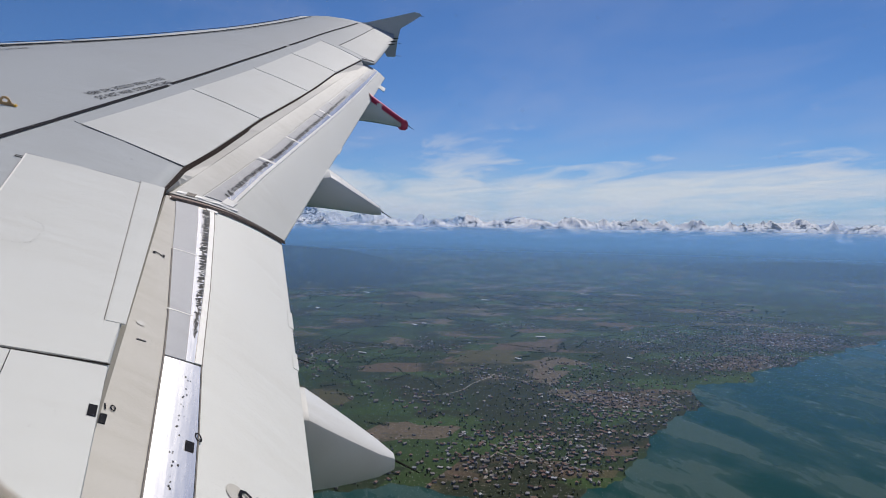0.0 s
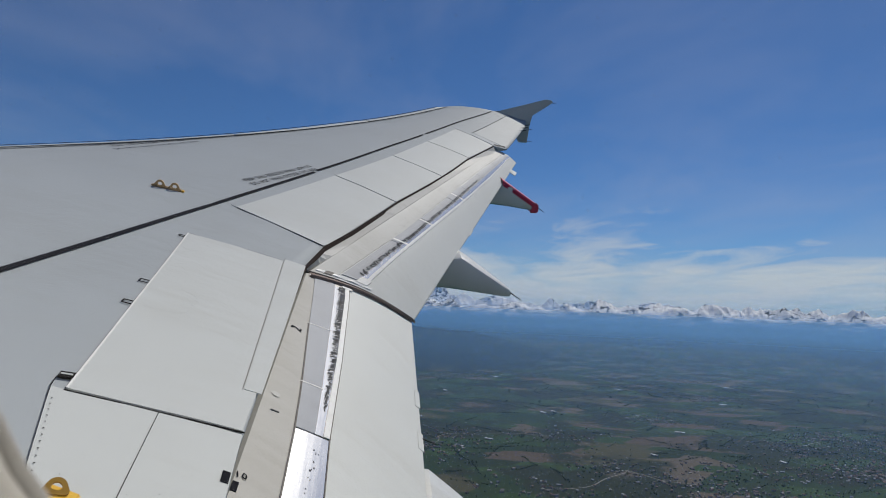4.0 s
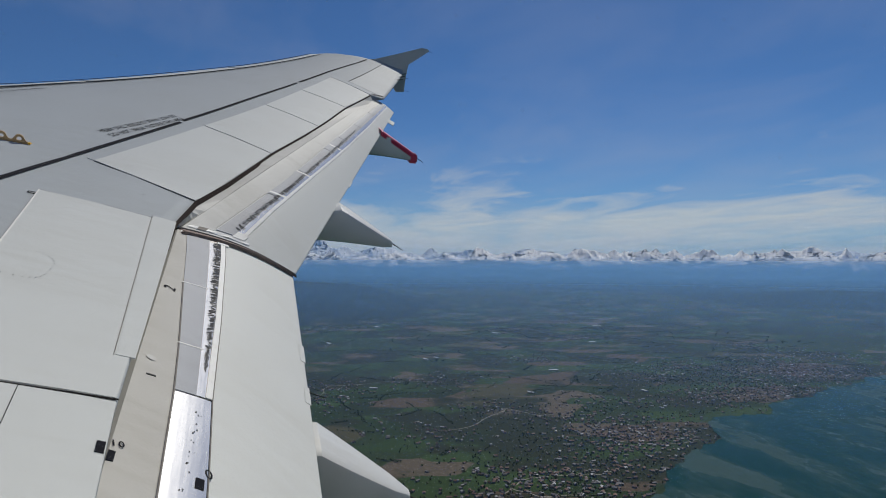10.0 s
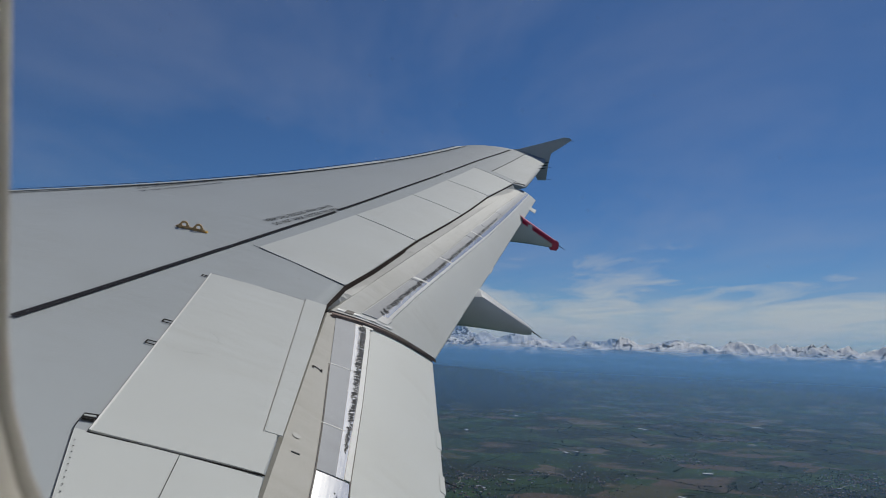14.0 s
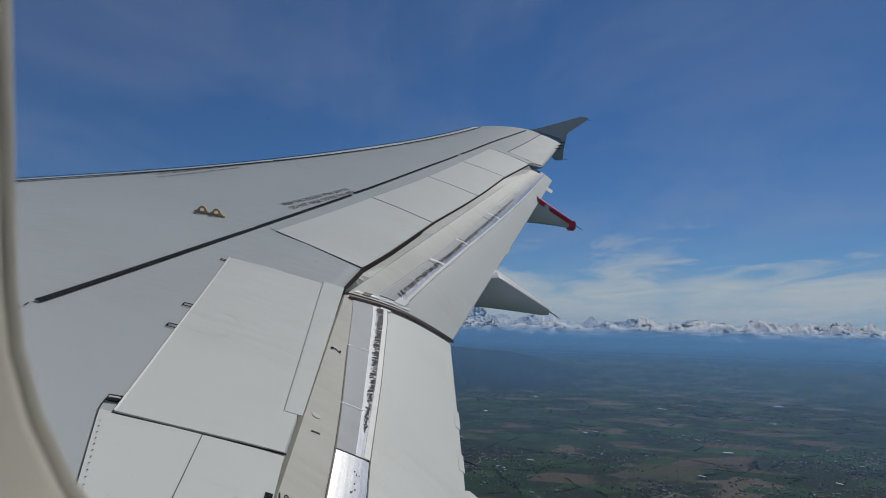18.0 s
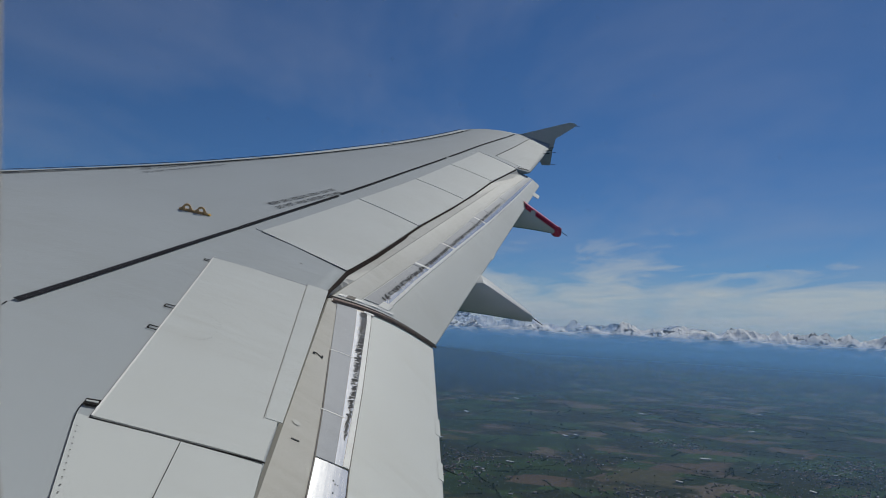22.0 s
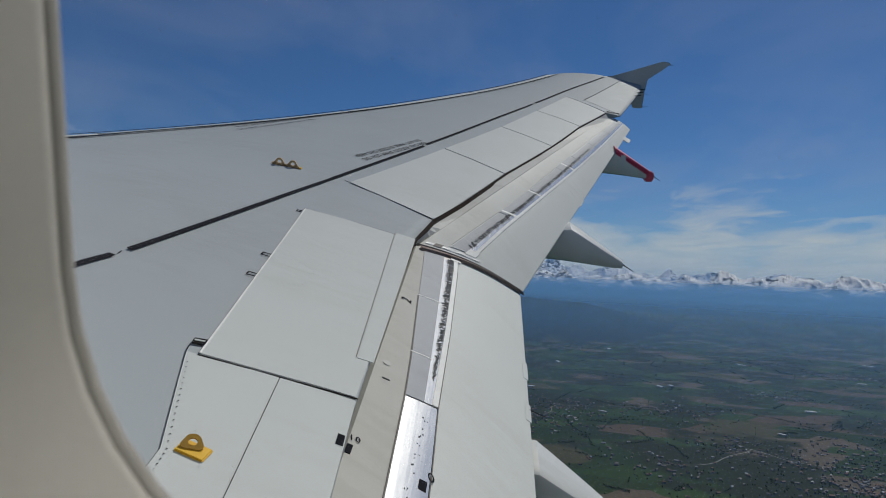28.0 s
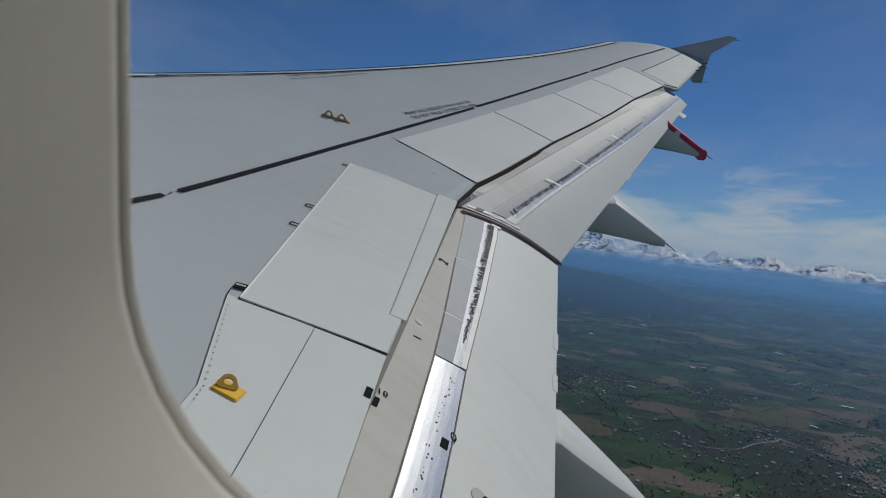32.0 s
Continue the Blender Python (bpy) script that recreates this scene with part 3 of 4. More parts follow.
for u in (0.155, 0.262, 0.45):
    a, b = float(np.interp(u, *zip(*OUT_L))), float(np.interp(u, *zip(*OUT_R)))
    part("tape_patch", outer.patch([(u, a + 0.01), (u + 0.005, a + 0.01), (u + 0.007, b), (u + 0.002, b)], 0.0088, 0.002, 3, 3), M_WHITE, flap_out, "white joint tape")
for u in (0.255, 0.452):
    a, b = float(np.interp(u, *zip(*IN_L))), float(np.interp(u, *zip(*IN_R)))
    part("tape_patch", inner.patch([(u - 0.001, a - 0.01), (u + 0.001, a - 0.01), (u + 0.0025, a + 0.62 * (b - a)), (u + 0.0005, a + 0.62 * (b - a))], 0.0086, 0.002, 3, 3), M_WHITE, flap_in, "white joint tape")
# worn streaks of sealant on both strips
for fl, ob, left, right, lo, hi, count, frac in ((inner, flap_in, IN_L, IN_R, 0.03, 0.50, 340, 0.70), (outer, flap_out, OUT_L, OUT_R, 0.03, 0.62, 240, 0.48)):
    bm = bmesh.new()
    for i in range(count):
        u = lo + (hi - lo) * (i + rnd.random() * 0.7) / count
        fade = 1 - ((u - lo) / (hi - lo)) ** 2 * 0.75
        a = float(np.interp(u, *zip(*left)))
        b = float(np.interp(u, *zip(*right)))
        v0 = a + (b - a) * (frac + rnd.uniform(-0.05, 0.05))
        v1 = v0 + (b - a) * rnd.uniform(0.20, 0.36) * fade
        w = (hi - lo) / count * rnd.uniform(0.55, 1.0)
        k = rnd.uniform(-0.006, 0.006)
        q = [fl.at(u, v0, 0.0085), fl.at(u + w, v0 + 0.006, 0.0085), fl.at(u + w * 0.8 + k, v1, 0.0085), fl.at(u + w * 0.3 + k, (v0 + v1) / 2, 0.0085)]
        bm.faces.new([bm.verts.new(p) for p in q])
    tagged(part("worn_sealant", bm, M_WORN, ob, "dark ragged streaks of worn sealant"), kind="stuff")
# rust-stained patch near the root
bm = bmesh.new()
for i in range(300):
    v = rnd.uniform(0.19, 0.46) if i % 4 else rnd.uniform(0.24, 0.36)
    u = 0.800 + 0.03 * v + (0.0 if i % 4 else 0.018) + rnd.gauss(0, 0.0028)
    s = rnd.uniform(0.0003, 0.0013)
    q = [inner.at(u + s * math.cos(a) * rnd.uniform(0.4, 1), v + s * 7 * math.sin(a) * rnd.uniform(0.4, 1), 0.0092) for a in (0.3, 1.5, 2.6, 3.9, 5.2)]
    bm.faces.new([bm.verts.new(p) for p in q])
tagged(part("corrosion_spots", bm, M_RUST, flap_in, "orange-brown corrosion spots"), kind="stuff")


bm = bmesh.new()
for i in range(16):
    u, v = 0.60 + 0.016 * i + rnd.gauss(0, 0.002), 0.325 - 0.002 * i + rnd.gauss(0, 0.006)
    for k in range(rnd.randint(1, 4)):
        du, dv, s = rnd.gauss(0, 0.003), rnd.gauss(0, 0.006), rnd.uniform(0.0004, 0.0012)
        bm.faces.new([bm.verts.new(inner.at(u + du + s * a, v + dv + s * 4 * b, 0.0088)) for a, b in ((-1, -1), (1, -0.7), (0.8, 1), (-0.7, 0.8))])
tagged(part("worn_sealant", bm, M_WORN, flap_in, "row of small dark specks"), kind="stuff")
# dark edges beside the strips
part("strip_edge", inner.band([(u, v - 0.004) for u, v in IN_L], [(u, v + 0.003) for u, v in IN_L], 0.0082, 0.004, n=60, m=1, u0=0.25), M_COVE, flap_in)
part("strip_edge", inner.band([(u, v + 0.004) for u, v in IN_R], [(u, v + 0.009) for u, v in IN_R], 0.0075, 0.004, n=60, m=1), M_COVE, flap_in)


def flap_frame(fl, u, v, du, dv):
    p, a, b = fl.at(u, v), fl.at(u + 0.004, v), fl.at(u, v + 0.01)
    ex, ey = (a - p).normalized(), (b - p).normalized()
    nrm = ex.cross(ey).normalized()
    if nrm.z < 0:
        nrm = -nrm
    ax = (ex * du + ey * dv).normalized()
    return Matrix.Translation(p + nrm * 0.002) @ Matrix((ax, nrm.cross(ax), nrm)).transposed().to_4x4()


lettering("2", 0.033, flap_frame(inner, 0.289, 0.058, -1, 0.0), flap_in)
lettering("0", 0.026, flap_frame(inner, 0.684, 0.398, 0.0, 1), flap_in)
lettering("2", 0.050, flap_frame(inner, 0.735, 0.645, -1, 0.0), flap_in)
lettering("10", 0.032, flap_frame(inner, 0.676, 0.022, 0.0, 1), flap_in)
part("index_mark", inner.patch([(0.694, 0.350), (0.708, 0.350), (0.708, 0.388), (0.694, 0.388)], 0.009, n=2, m=2), M_LINE, flap_in, "black square index mark")
part("index_mark", inner.patch([(0.687, 0.001), (0.701, 0.001), (0.701, 0.027), (0.687, 0.027)], 0.006, n=2, m=2), M_LINE, flap_in)
part("index_mark", on_wing([(3.545, 0.422), (3.495, 0.419), (3.495, 0.3985), (3.545, 0.4015)], 0.0075, 0.002, 2, 2), M_LINE, wing)
bm = bmesh.new()
bmesh.ops.create_circle(bm, cap_ends=True, radius=0.035, segments=20, matrix=flap_frame(inner, 0.735, 0.58, 1, 0))
part("inspection_disc", bm, M_CREAM, flap_in, "round cream inspection cap")
bm = bmesh.new()
bmesh.ops.create_circle(bm, cap_ends=True, radius=0.017, segments=20, matrix=flap_frame(inner, 0.504, 0.057, 1, 0) @ Matrix.Translation((0, 0, 0.003)))
part("inspection_disc", bm, M_NOSE, flap_in, "faint round inspection cap")
for u, v in ((0.541, 0.058),):
    part("scuff", inner.patch([(u, v), (u + 0.002, v), (u + 0.003, v + 0.045), (u + 0.001, v + 0.045)], 0.006, n=2, m=2), M_WORN, flap_in)
# notched trailing edge pieces
for u, w in ((0.30, 0.05), (0.42, 0.04)):
    part("edge_tab", inner.patch([(u, 0.97), (u + w, 0.97), (u + w, 1.012), (u, 1.012)], 0.003, 0.006, 2, 2), M_FLAP, flap_in)
part("edge_tab", outer.patch([(0.865, 0.97), (0.90, 0.97), (0.90, 1.22), (0.865, 1.22)], 0.002, 0.01, 2, 2), M_FLAP, flap_out, "small square tab on the flap edge")
part("edge_tab", outer.patch([(0.33, 0.97), (0.36, 0.97), (0.36, 1.02), (0.33, 1.03)], 0.003, 0.006, 2, 2), M_FLAP, flap_out)

# static wick on the inboard flap's trailing edge
bm = bmesh.new()
a = inner.at(0.43, 1.0)
b = a + Vector((0, -0.075, -0.030))
bmesh.ops.create_cone(bm, cap_ends=True, segments=6, radius1=0.003, radius2=0.0015, depth=(b - a).length, matrix=Matrix.Translation((a + b) / 2) @ (b - a).to_track_quat("Z", "Y").to_matrix().to_4x4())
part("static_wick", bm, M_SEAL, flap_in, "thin black static wick")

# sealed joint between the two flaps
for k, (w, lift, mat, nm) in enumerate(((0.22, 0.006, M_BROWN, "joint_seal"), (0.030, 0.011, M_WORN, "joint_gap"))):
    rows = []
    for i in range(19):
        v = -0.05 + 1.05 * i / 18
        a, b = inner.at(0.0, v), outer.at(0.0, v)
        mid = (a + b) / 2
        half = w * (1.0 - 0.55 * i / 18) / 2
        rows.append([mid + Vector((-half, -half * 0.3, lift)), mid + Vector((half, half * 0.3, lift))])
    part(nm, sheet(rows, 0.02), mat, wing, "brown weathered seal between the flaps" if k == 0 else "")
for s, fl in ((1, inner), (-1, outer)):
    rows = [[fl.at(0.004, v, 0.006 + 0.003 * math.sin(v * 40)), fl.at(0.013 if s > 0 else 0.008, v, 0.008)] for v in [0.03 + 0.5 * i / 24 for i in range(25)]]
    part("joint_edge", sheet(rows, 0.006), M_WHITE, flap_in if s > 0 else flap_out, "scuffed cream joint edge")
# cove between spoilers and outboard flap: gap and shade painted as a brown sheet
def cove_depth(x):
    """Depth of the painted gap shade below the spoiler edges, thinning outboard."""
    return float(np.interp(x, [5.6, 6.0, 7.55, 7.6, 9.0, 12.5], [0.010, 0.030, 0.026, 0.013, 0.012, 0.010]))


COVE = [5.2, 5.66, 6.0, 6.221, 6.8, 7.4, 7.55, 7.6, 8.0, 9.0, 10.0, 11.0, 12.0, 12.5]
part("cove_gap_shade", sheet([[(x, y_edge(x) - 0.004, top(x, y_edge(x)) + 0.004), (x, y_edge(x) - 0.010, top(x, y_edge(x)) - cove_depth(x))] for x in COVE], 0.004, (0, 1, 0)), M_GAP_SHADE, wing, "dark brown sheet painted as gap and shade under the spoilers")
rows = []
for x in [5.72, 5.80, 5.86, 5.93, 6.0, 6.07, 6.15] + COVE[3:]:
    q = outer.at(min(max((x - 5.86) / 6.74, 0.0), 1.0), float(np.interp(x, [6.0, 6.8], [-0.05, 0.11])), float(np.interp(x, [6.1, 6.5], [-0.006, 0.001])))
    rows.append([(x, y_edge(x) - 0.010, top(x, y_edge(x)) - cove_depth(x)), q])
part("cove_panel", sheet(rows, 0.004), M_NOSE, wing, "pale cove panel under the spoilers")

# ---- flap track fairings ----
def fairing(x, base, tip, low, keel, width, mat_tip=None, back=0.9, wire=0.12, lean=0.19):
    """A canoe-shaped fairing: base, tip and low are (y, z) of its top at the flap edge, its point and its keel below the edge; keel is the height of its lower end, lean the rise of its top outboard."""
    (yb, zb), (yt, zt), (yl, zl), zk = base, tip, low, keel
    bm = bmesh.new()
    rings = []
    n = 20
    for i in range(n + 1):
        k = i / n
        s = -back / (yb - yt) + (1 + back / (yb - yt)) * k
        y = yb + (yt - yb) * s
        z_up = zb + (zt - zb) * s if s > 0 else zb + 0.05 * s
        key = (yl - y) / (yl - yt)
        z_dn = zl + (zk - zl) * key ** 1.3 if key > 0 else zl - 0.05 * key
        z_dn = z_dn if i < n else z_dn + 0.25 * (z_up - z_dn)
        w = width / 2 * (1 - 0.62 * max(s, 0) ** 1.3) * (1.0 if i < n else 0.55)
        h = z_up - z_dn
        e = min(0.10 * width, 0.25 * h)
        ring = [(w - e, 0), (w - 0.3 * e, -0.3 * e), (w, -e), (w, -0.5 * h), (0.96 * w, -0.80 * h), (0.80 * w, -0.94 * h), (0.45 * w, -h)]
        ring = [(-a, b) for a, b in ring] + list(reversed(ring))
        rings.append([bm.verts.new((x + a, y if i < n else y - 0.012, z_up + b + lean * a * (1 + b / h) - (0.0 if i < n else 0.012))) for a, b in ring])
    m = len(rings[0])
    for a, b in zip(rings[:-1], rings[1:]):
        for j in range(m):
            bm.faces.new((a[j], a[(j + 1) % m], b[(j + 1) % m], b[j]))
    bm.faces.new(rings[0])
    bm.faces.new(list(reversed(rings[-1])))
    ob = part("flap_track_fairing", bm, M_FAIR, wing, "tapered grey flap track fairing", smooth=True)
    ob.data.set_sharp_from_angle(angle=radians(28))
    if wire:
        bm = bmesh.new()
        a = Vector((x, yt, zt - 0.03))
        b = a + Vector((0, -wire, -wire * 0.62))
        d = (b - a).to_track_quat("Z", "Y").to_matrix().to_4x4()
        bmesh.ops.create_cone(bm, cap_ends=True, segments=6, radius1=0.006, radius2=0.003, depth=(b - a).length, matrix=Matrix.Translation((a + b) / 2) @ d)
        part("static_wick", bm, M_SEAL, ob, "thin black static wick")
    if mat_tip:
        bm = bmesh.new()
        top_r, rows = [], []
        for s in (-0.15, 0.4, 0.75, 0.93, 1.02):
            w = width / 2 * (1 - 0.62 * max(s, 0) ** 1.3)
            y, z = yb + (yt - yb) * s, zb + (zt - zb) * s
            rows.append([(x - w - 0.005, y, z - 0.06 - lean * w), (x - w - 0.005, y, z - 0.02 - lean * w), (x - w * 0.88, y, z + 0.006 - lean * w * 0.88), (x + w * 0.88, y, z + 0.006 + lean * w * 0.88), (x + w + 0.005, y, z - 0.03 + lean * w)])
        part("painted_top", sheet(rows, 0.006), mat_tip, ob, "red painted fairing top")
        bm = bmesh.new()
        w = width / 2 * 0.42
        bmesh.ops.create_cube(bm, size=1.0, matrix=Matrix.Translation((x, yt + 0.04, zt - 0.05)) @ Matrix.Diagonal((w * 2 + 0.04, 0.12, 0.14, 1)))
        bmesh.ops.bevel(bm, geom=bm.edges[:], offset=0.02, segments=2, affect="EDGES")
        part("painted_tip", bm, mat_tip, ob, "red painted fairing tip")
    return ob


fairing(11.22, (-1.765, 0.992), (-2.225, 0.704), (-1.597, 0.675), 0.610, 0.22, M_RED)
fairing(7.92, (-0.757, 0.365), (-1.233, 0.060), (-0.565, 0.053), -0.022, 0.24)
fairing(5.35, (-0.10, -0.16), (-0.235, -0.37), (0.0, -0.45), -0.44, 0.22, wire=0.05, lean=0.11)
fairing(4.46, (-0.225, -0.172), (-0.635, -0.463), (-0.270, -0.575), -0.548, 0.28, wire=0.14, lean=0.11)

# ---- wing tip fence ----
TIP = [(-2.05, 2.34), (-2.394, 2.375), (-2.900, 2.530), (-3.353, 2.674), (-3.470, 2.660), (-3.515, 2.628), (-3.330, 2.490), (-3.090, 2.325), (-3.045, 2.10), (-3.015, 1.766), (-2.850, 1.759), (-2.690, 2.010), (-2.45, 2.20)]
bm = bmesh.new()
a = [bm.verts.new((15.86 + 0.02 * (z - 2.2), y, z)) for y, z in TIP]
b = [bm.verts.new((15.81 + 0.02 * (z - 2.2), y, z)) for y, z in TIP]
bm.faces.new(a), bm.faces.new(list(reversed(b)))
for i in range(len(TIP)):
    j = (i + 1) % len(TIP)
    bm.faces.new((a[i], a[j], b[j], b[i]))
fence = part("wingtip_fence", bm, M_FENCE, wing, "grey arrow-shaped wingtip fence")
for y, z, dy in ((-3.45, 2.62, -0.1), (-3.0, 1.80, -0.12), (-3.0, 2.05, -0.1)):
    bm = bmesh.new()
    bmesh.ops.create_cone(bm, cap_ends=True, segments=5, radius1=0.006, radius2=0.004, depth=0.14, matrix=Matrix.Translation((15.83, y + dy / 2, z - 0.01)) @ Matrix.Rotation(radians(90), 4, "X"))
    part("static_wick", bm, M_SEAL, fence)
for x in (14.6, 14.95, 15.3):
    y = y_edge(x)
    bm = bmesh.new()
    bmesh.ops.create_cone(bm, cap_ends=True, segments=5, radius1=0.010, radius2=0.008, depth=0.16, matrix=Matrix.Translation((x, y - 0.01, top(x, y) + 0.01)) @ Matrix.Rotation(radians(80), 4, "X"))
    part("static_wick", bm, M_SEAL, wing)

# ---- cabin: side wall with one window, closed round the camera ----
WIN_X, WIN_Z0, WIN_Z1, WIN_Y0, WIN_Y1 = 1.889, 1.030, 1.42, -0.285, 0.1275


def window_ring(grow, x, n=10):
    """Points round the window opening, made larger by grow."""
    pts = []
    a, b = 0.099, 0.094
    y0, y1, z0, z1 = WIN_Y0 - grow, WIN_Y1 + grow, WIN_Z0 - grow, WIN_Z1 + grow
    a, b = a + grow * 0.8, b + grow * 0.8
    for cy, cz, start in ((y1 - a, z0 + b, -90), (y1 - a, z1 - b, 0), (y0 + a, z1 - b, 90), (y0 + a, z0 + b, 180)):
        for i in range(n + 1):
            t = radians(start + 90 * i / n)
            pts.append(Vector((x, cy + a * math.cos(t), cz + b * math.sin(t))))
    return pts


def bridge(rings, close=False):
    bm = bmesh.new()
    vs = [[bm.verts.new(p) for p in r] for r in rings]
    n = len(vs[0])
    pairs = list(zip(vs[:-1], vs[1:])) + ([(vs[-1], vs[0])] if close else [])
    for a, b in pairs:
        for j in range(n):
            bm.faces.new((a[j], a[(j + 1) % n], b[(j + 1) % n], b[j]))
    return bm


window = thing("window_1", "oval cabin window with a beige plastic surround", "window", ATT, kind="structure")
part("window_surround", bridge([window_ring(0.0, WIN_X), window_ring(0.001, WIN_X - 0.006), window_ring(0.004, WIN_X - 0.03), window_ring(0.018, WIN_X - 0.10), window_ring(0.045, WIN_X - 0.19), window_ring(0.09, WIN_X - 0.235), window_ring(0.15, WIN_X - 0.25), window_ring(0.15, WIN_X - 0.24), window_ring(0.02, WIN_X + 0.004)], True), M_TRIM, window, "beige plastic window surround", smooth=True)
part("window_gasket", bridge([window_ring(0.0018, WIN_X - 0.0045), window_ring(0.0005, WIN_X - 0.003), window_ring(-0.0005, WIN_X), window_ring(0.001, WIN_X + 0.0035), window_ring(0.02, WIN_X + 0.005), window_ring(0.012, WIN_X - 0.002)], True), M_GASKET, window, "dark rubber gasket", smooth=True)
bm = bmesh.new()
ra, rb = [[bm.verts.new(p) for p in window_ring(0.018, x)] for x in (WIN_X + 0.012, WIN_X + 0.016)]
bm.faces.new(ra), bm.faces.new(list(reversed(rb)))
for j in range(len(ra)):
    k = (j + 1) % len(ra)
    bm.faces.new((ra[j], ra[k], rb[k], rb[j]))
pane = part("pane", bm, M_GLASS, window, "clear window pane")
pane.visible_shadow = False

# inner dust pane, cloudier towards its forward rim


def cloudy():
    m, N = material("cloudy_acrylic")
    co = N.add("ShaderNodeTexCoord").outputs["Object"]
    y = N.add("ShaderNodeSeparateXYZ", {0: co}).outputs[1]
    rim = N.ramp(N.math("ADD", N.math("MULTIPLY", y, 4.0), 0.4), (0.64, 0.0), (0.80, 0.002), (0.91, 0.008))
    streak = N.noise(N.add("ShaderNodeMapping", {"Vector": co, "Scale": (1.0, 60.0, 5.0)}).outputs[0], 1.0, 4.0, 0.6)
    fac = N.math("ADD", N.math("MULTIPLY", rim, N.ramp(streak, (0.3, 0.5), (0.7, 1.3))), 0.0015)
    s = N.add("ShaderNodeMixShader", {0: fac, 1: N.add("ShaderNodeBsdfTransparent").outputs[0], 2: N.add("ShaderNodeBsdfTranslucent", {0: rgb(0.8, 0.8, 0.8)}).outputs[0]})
    finish(N, s.outputs[0])
    return m


bm = bmesh.new()
ra, rb = [[bm.verts.new(p) for p in window_ring(0.0015, x)] for x in (WIN_X - 0.0010, WIN_X + 0.0005)]
bm.faces.new(ra), bm.faces.new(list(reversed(rb)))
for j in range(len(ra)):
    k = (j + 1) % len(ra)
    bm.faces.new((ra[j], ra[k], rb[k], rb[j]))
dust = part("dust_pane", bm, cloudy(), window, "clear acrylic inner pane, cloudier towards its forward rim")
dust.visible_shadow = False

# side wall panel with the opening cut through
ring_in, ring_out = window_ring(0.149, WIN_X - 0.25), window_ring(0.07, WIN_X + 0.03)
outline = []
for p in ring_in:
    d = Vector((p.y - (WIN_Y0 + WIN_Y1) / 2, p.z - (WIN_Z0 + WIN_Z1) / 2))
    k = min(2.4 / max(abs(d.x), 1e-6), 1.35 / max(abs(d.y), 1e-6))
    outline.append((d.x * k + (WIN_Y0 + WIN_Y1) / 2, d.y * k + (WIN_Z0 + WIN_Z1) / 2))
bm = bridge([ring_in, [Vector((WIN_X - 0.25, y, z)) for y, z in outline], [Vector((WIN_X + 0.06, y, z)) for y, z in outline], [Vector((WIN_X + 0.06, p.y, p.z)) for p in ring_out], ring_out], False)
me = mesh_of(bm, "wall_cabin")
me.materials.append(M_CABIN)
wall = tagged(new("wall_cabin", me), "plain grey cabin side wall", "wall", kind="structure")
wall.matrix_world = ATT


def slab(name, size, at, mat, label, category):
    bm = bmesh.new()
    bmesh.ops.create_cube(bm, size=1.0, matrix=Matrix.Translation(at) @ Matrix.Diagonal((*size, 1)))
    me = mesh_of(bm, name)
    me.materials.append(mat)
    ob = tagged(new(name, me), label, category, kind="structure")
    ob.matrix_world = ATT
    return ob


zc = (WIN_Z0 + WIN_Z1) / 2
yc = (WIN_Y0 + WIN_Y1) / 2
slab("floor", (3.5, 4.8, 0.06), (0.19, yc, zc - 1.38), M_CABIN, "plain dark cabin floor", "floor")
slab("ceiling", (3.5, 4.8, 0.06), (0.19, yc, zc + 1.38), M_CABIN, "plain pale cabin ceiling", "ceiling")
slab("wall_aisle", (0.06, 4.8, 2.8), (-1.56, yc, zc), M_CABIN, "plain pale far cabin wall", "wall")
slab("wall_front", (3.5, 0.06, 2.8), (0.19, yc + 2.43, zc), M_CABIN, "plain pale cabin partition", "wall")
slab("wall_back", (3.5, 0.06, 2.8), (0.19, yc - 2.43, zc), M_CABIN, "plain pale cabin partition", "wall")

# unseen hull added ahead of and behind the cabin to bounce sun onto fairings
for nm, y0, y1 in (("fuselage_forward", yc + 2.47, 14.0), ("fuselage_aft", -14.0, yc - 2.47)):
    bm = bmesh.new()
    rows = []
    for y in (y0, y1):
        rows.append([[bm.verts.new((0.0 + r * math.cos(radians(q)), y, 0.75 + r * math.sin(radians(q)))) for q in range(-180, 180, 6)] for r in (1.97, 1.90)])
    n = len(rows[0][0])
    for i in range(n):
        j = (i + 1) % n
        for k in (0, 1):
            bm.faces.new((rows[0][k][i], rows[0][k][j], rows[1][k][j], rows[1][k][i]))
        for e in (0, 1):
            bm.faces.new((rows[e][0][i], rows[e][0][j], rows[e][1][j], rows[e][1][i]))
    me = mesh_of(bm, nm)
    me.materials.append(M_HULL)
    ob = tagged(new(nm, me), "plain white painted aircraft hull", "fuselage", kind="structure")
    ob.matrix_world = ATT

# ---- land far below, laid out at one sixteenth ----
GROUND = -60.0
rnd = random.Random(11)


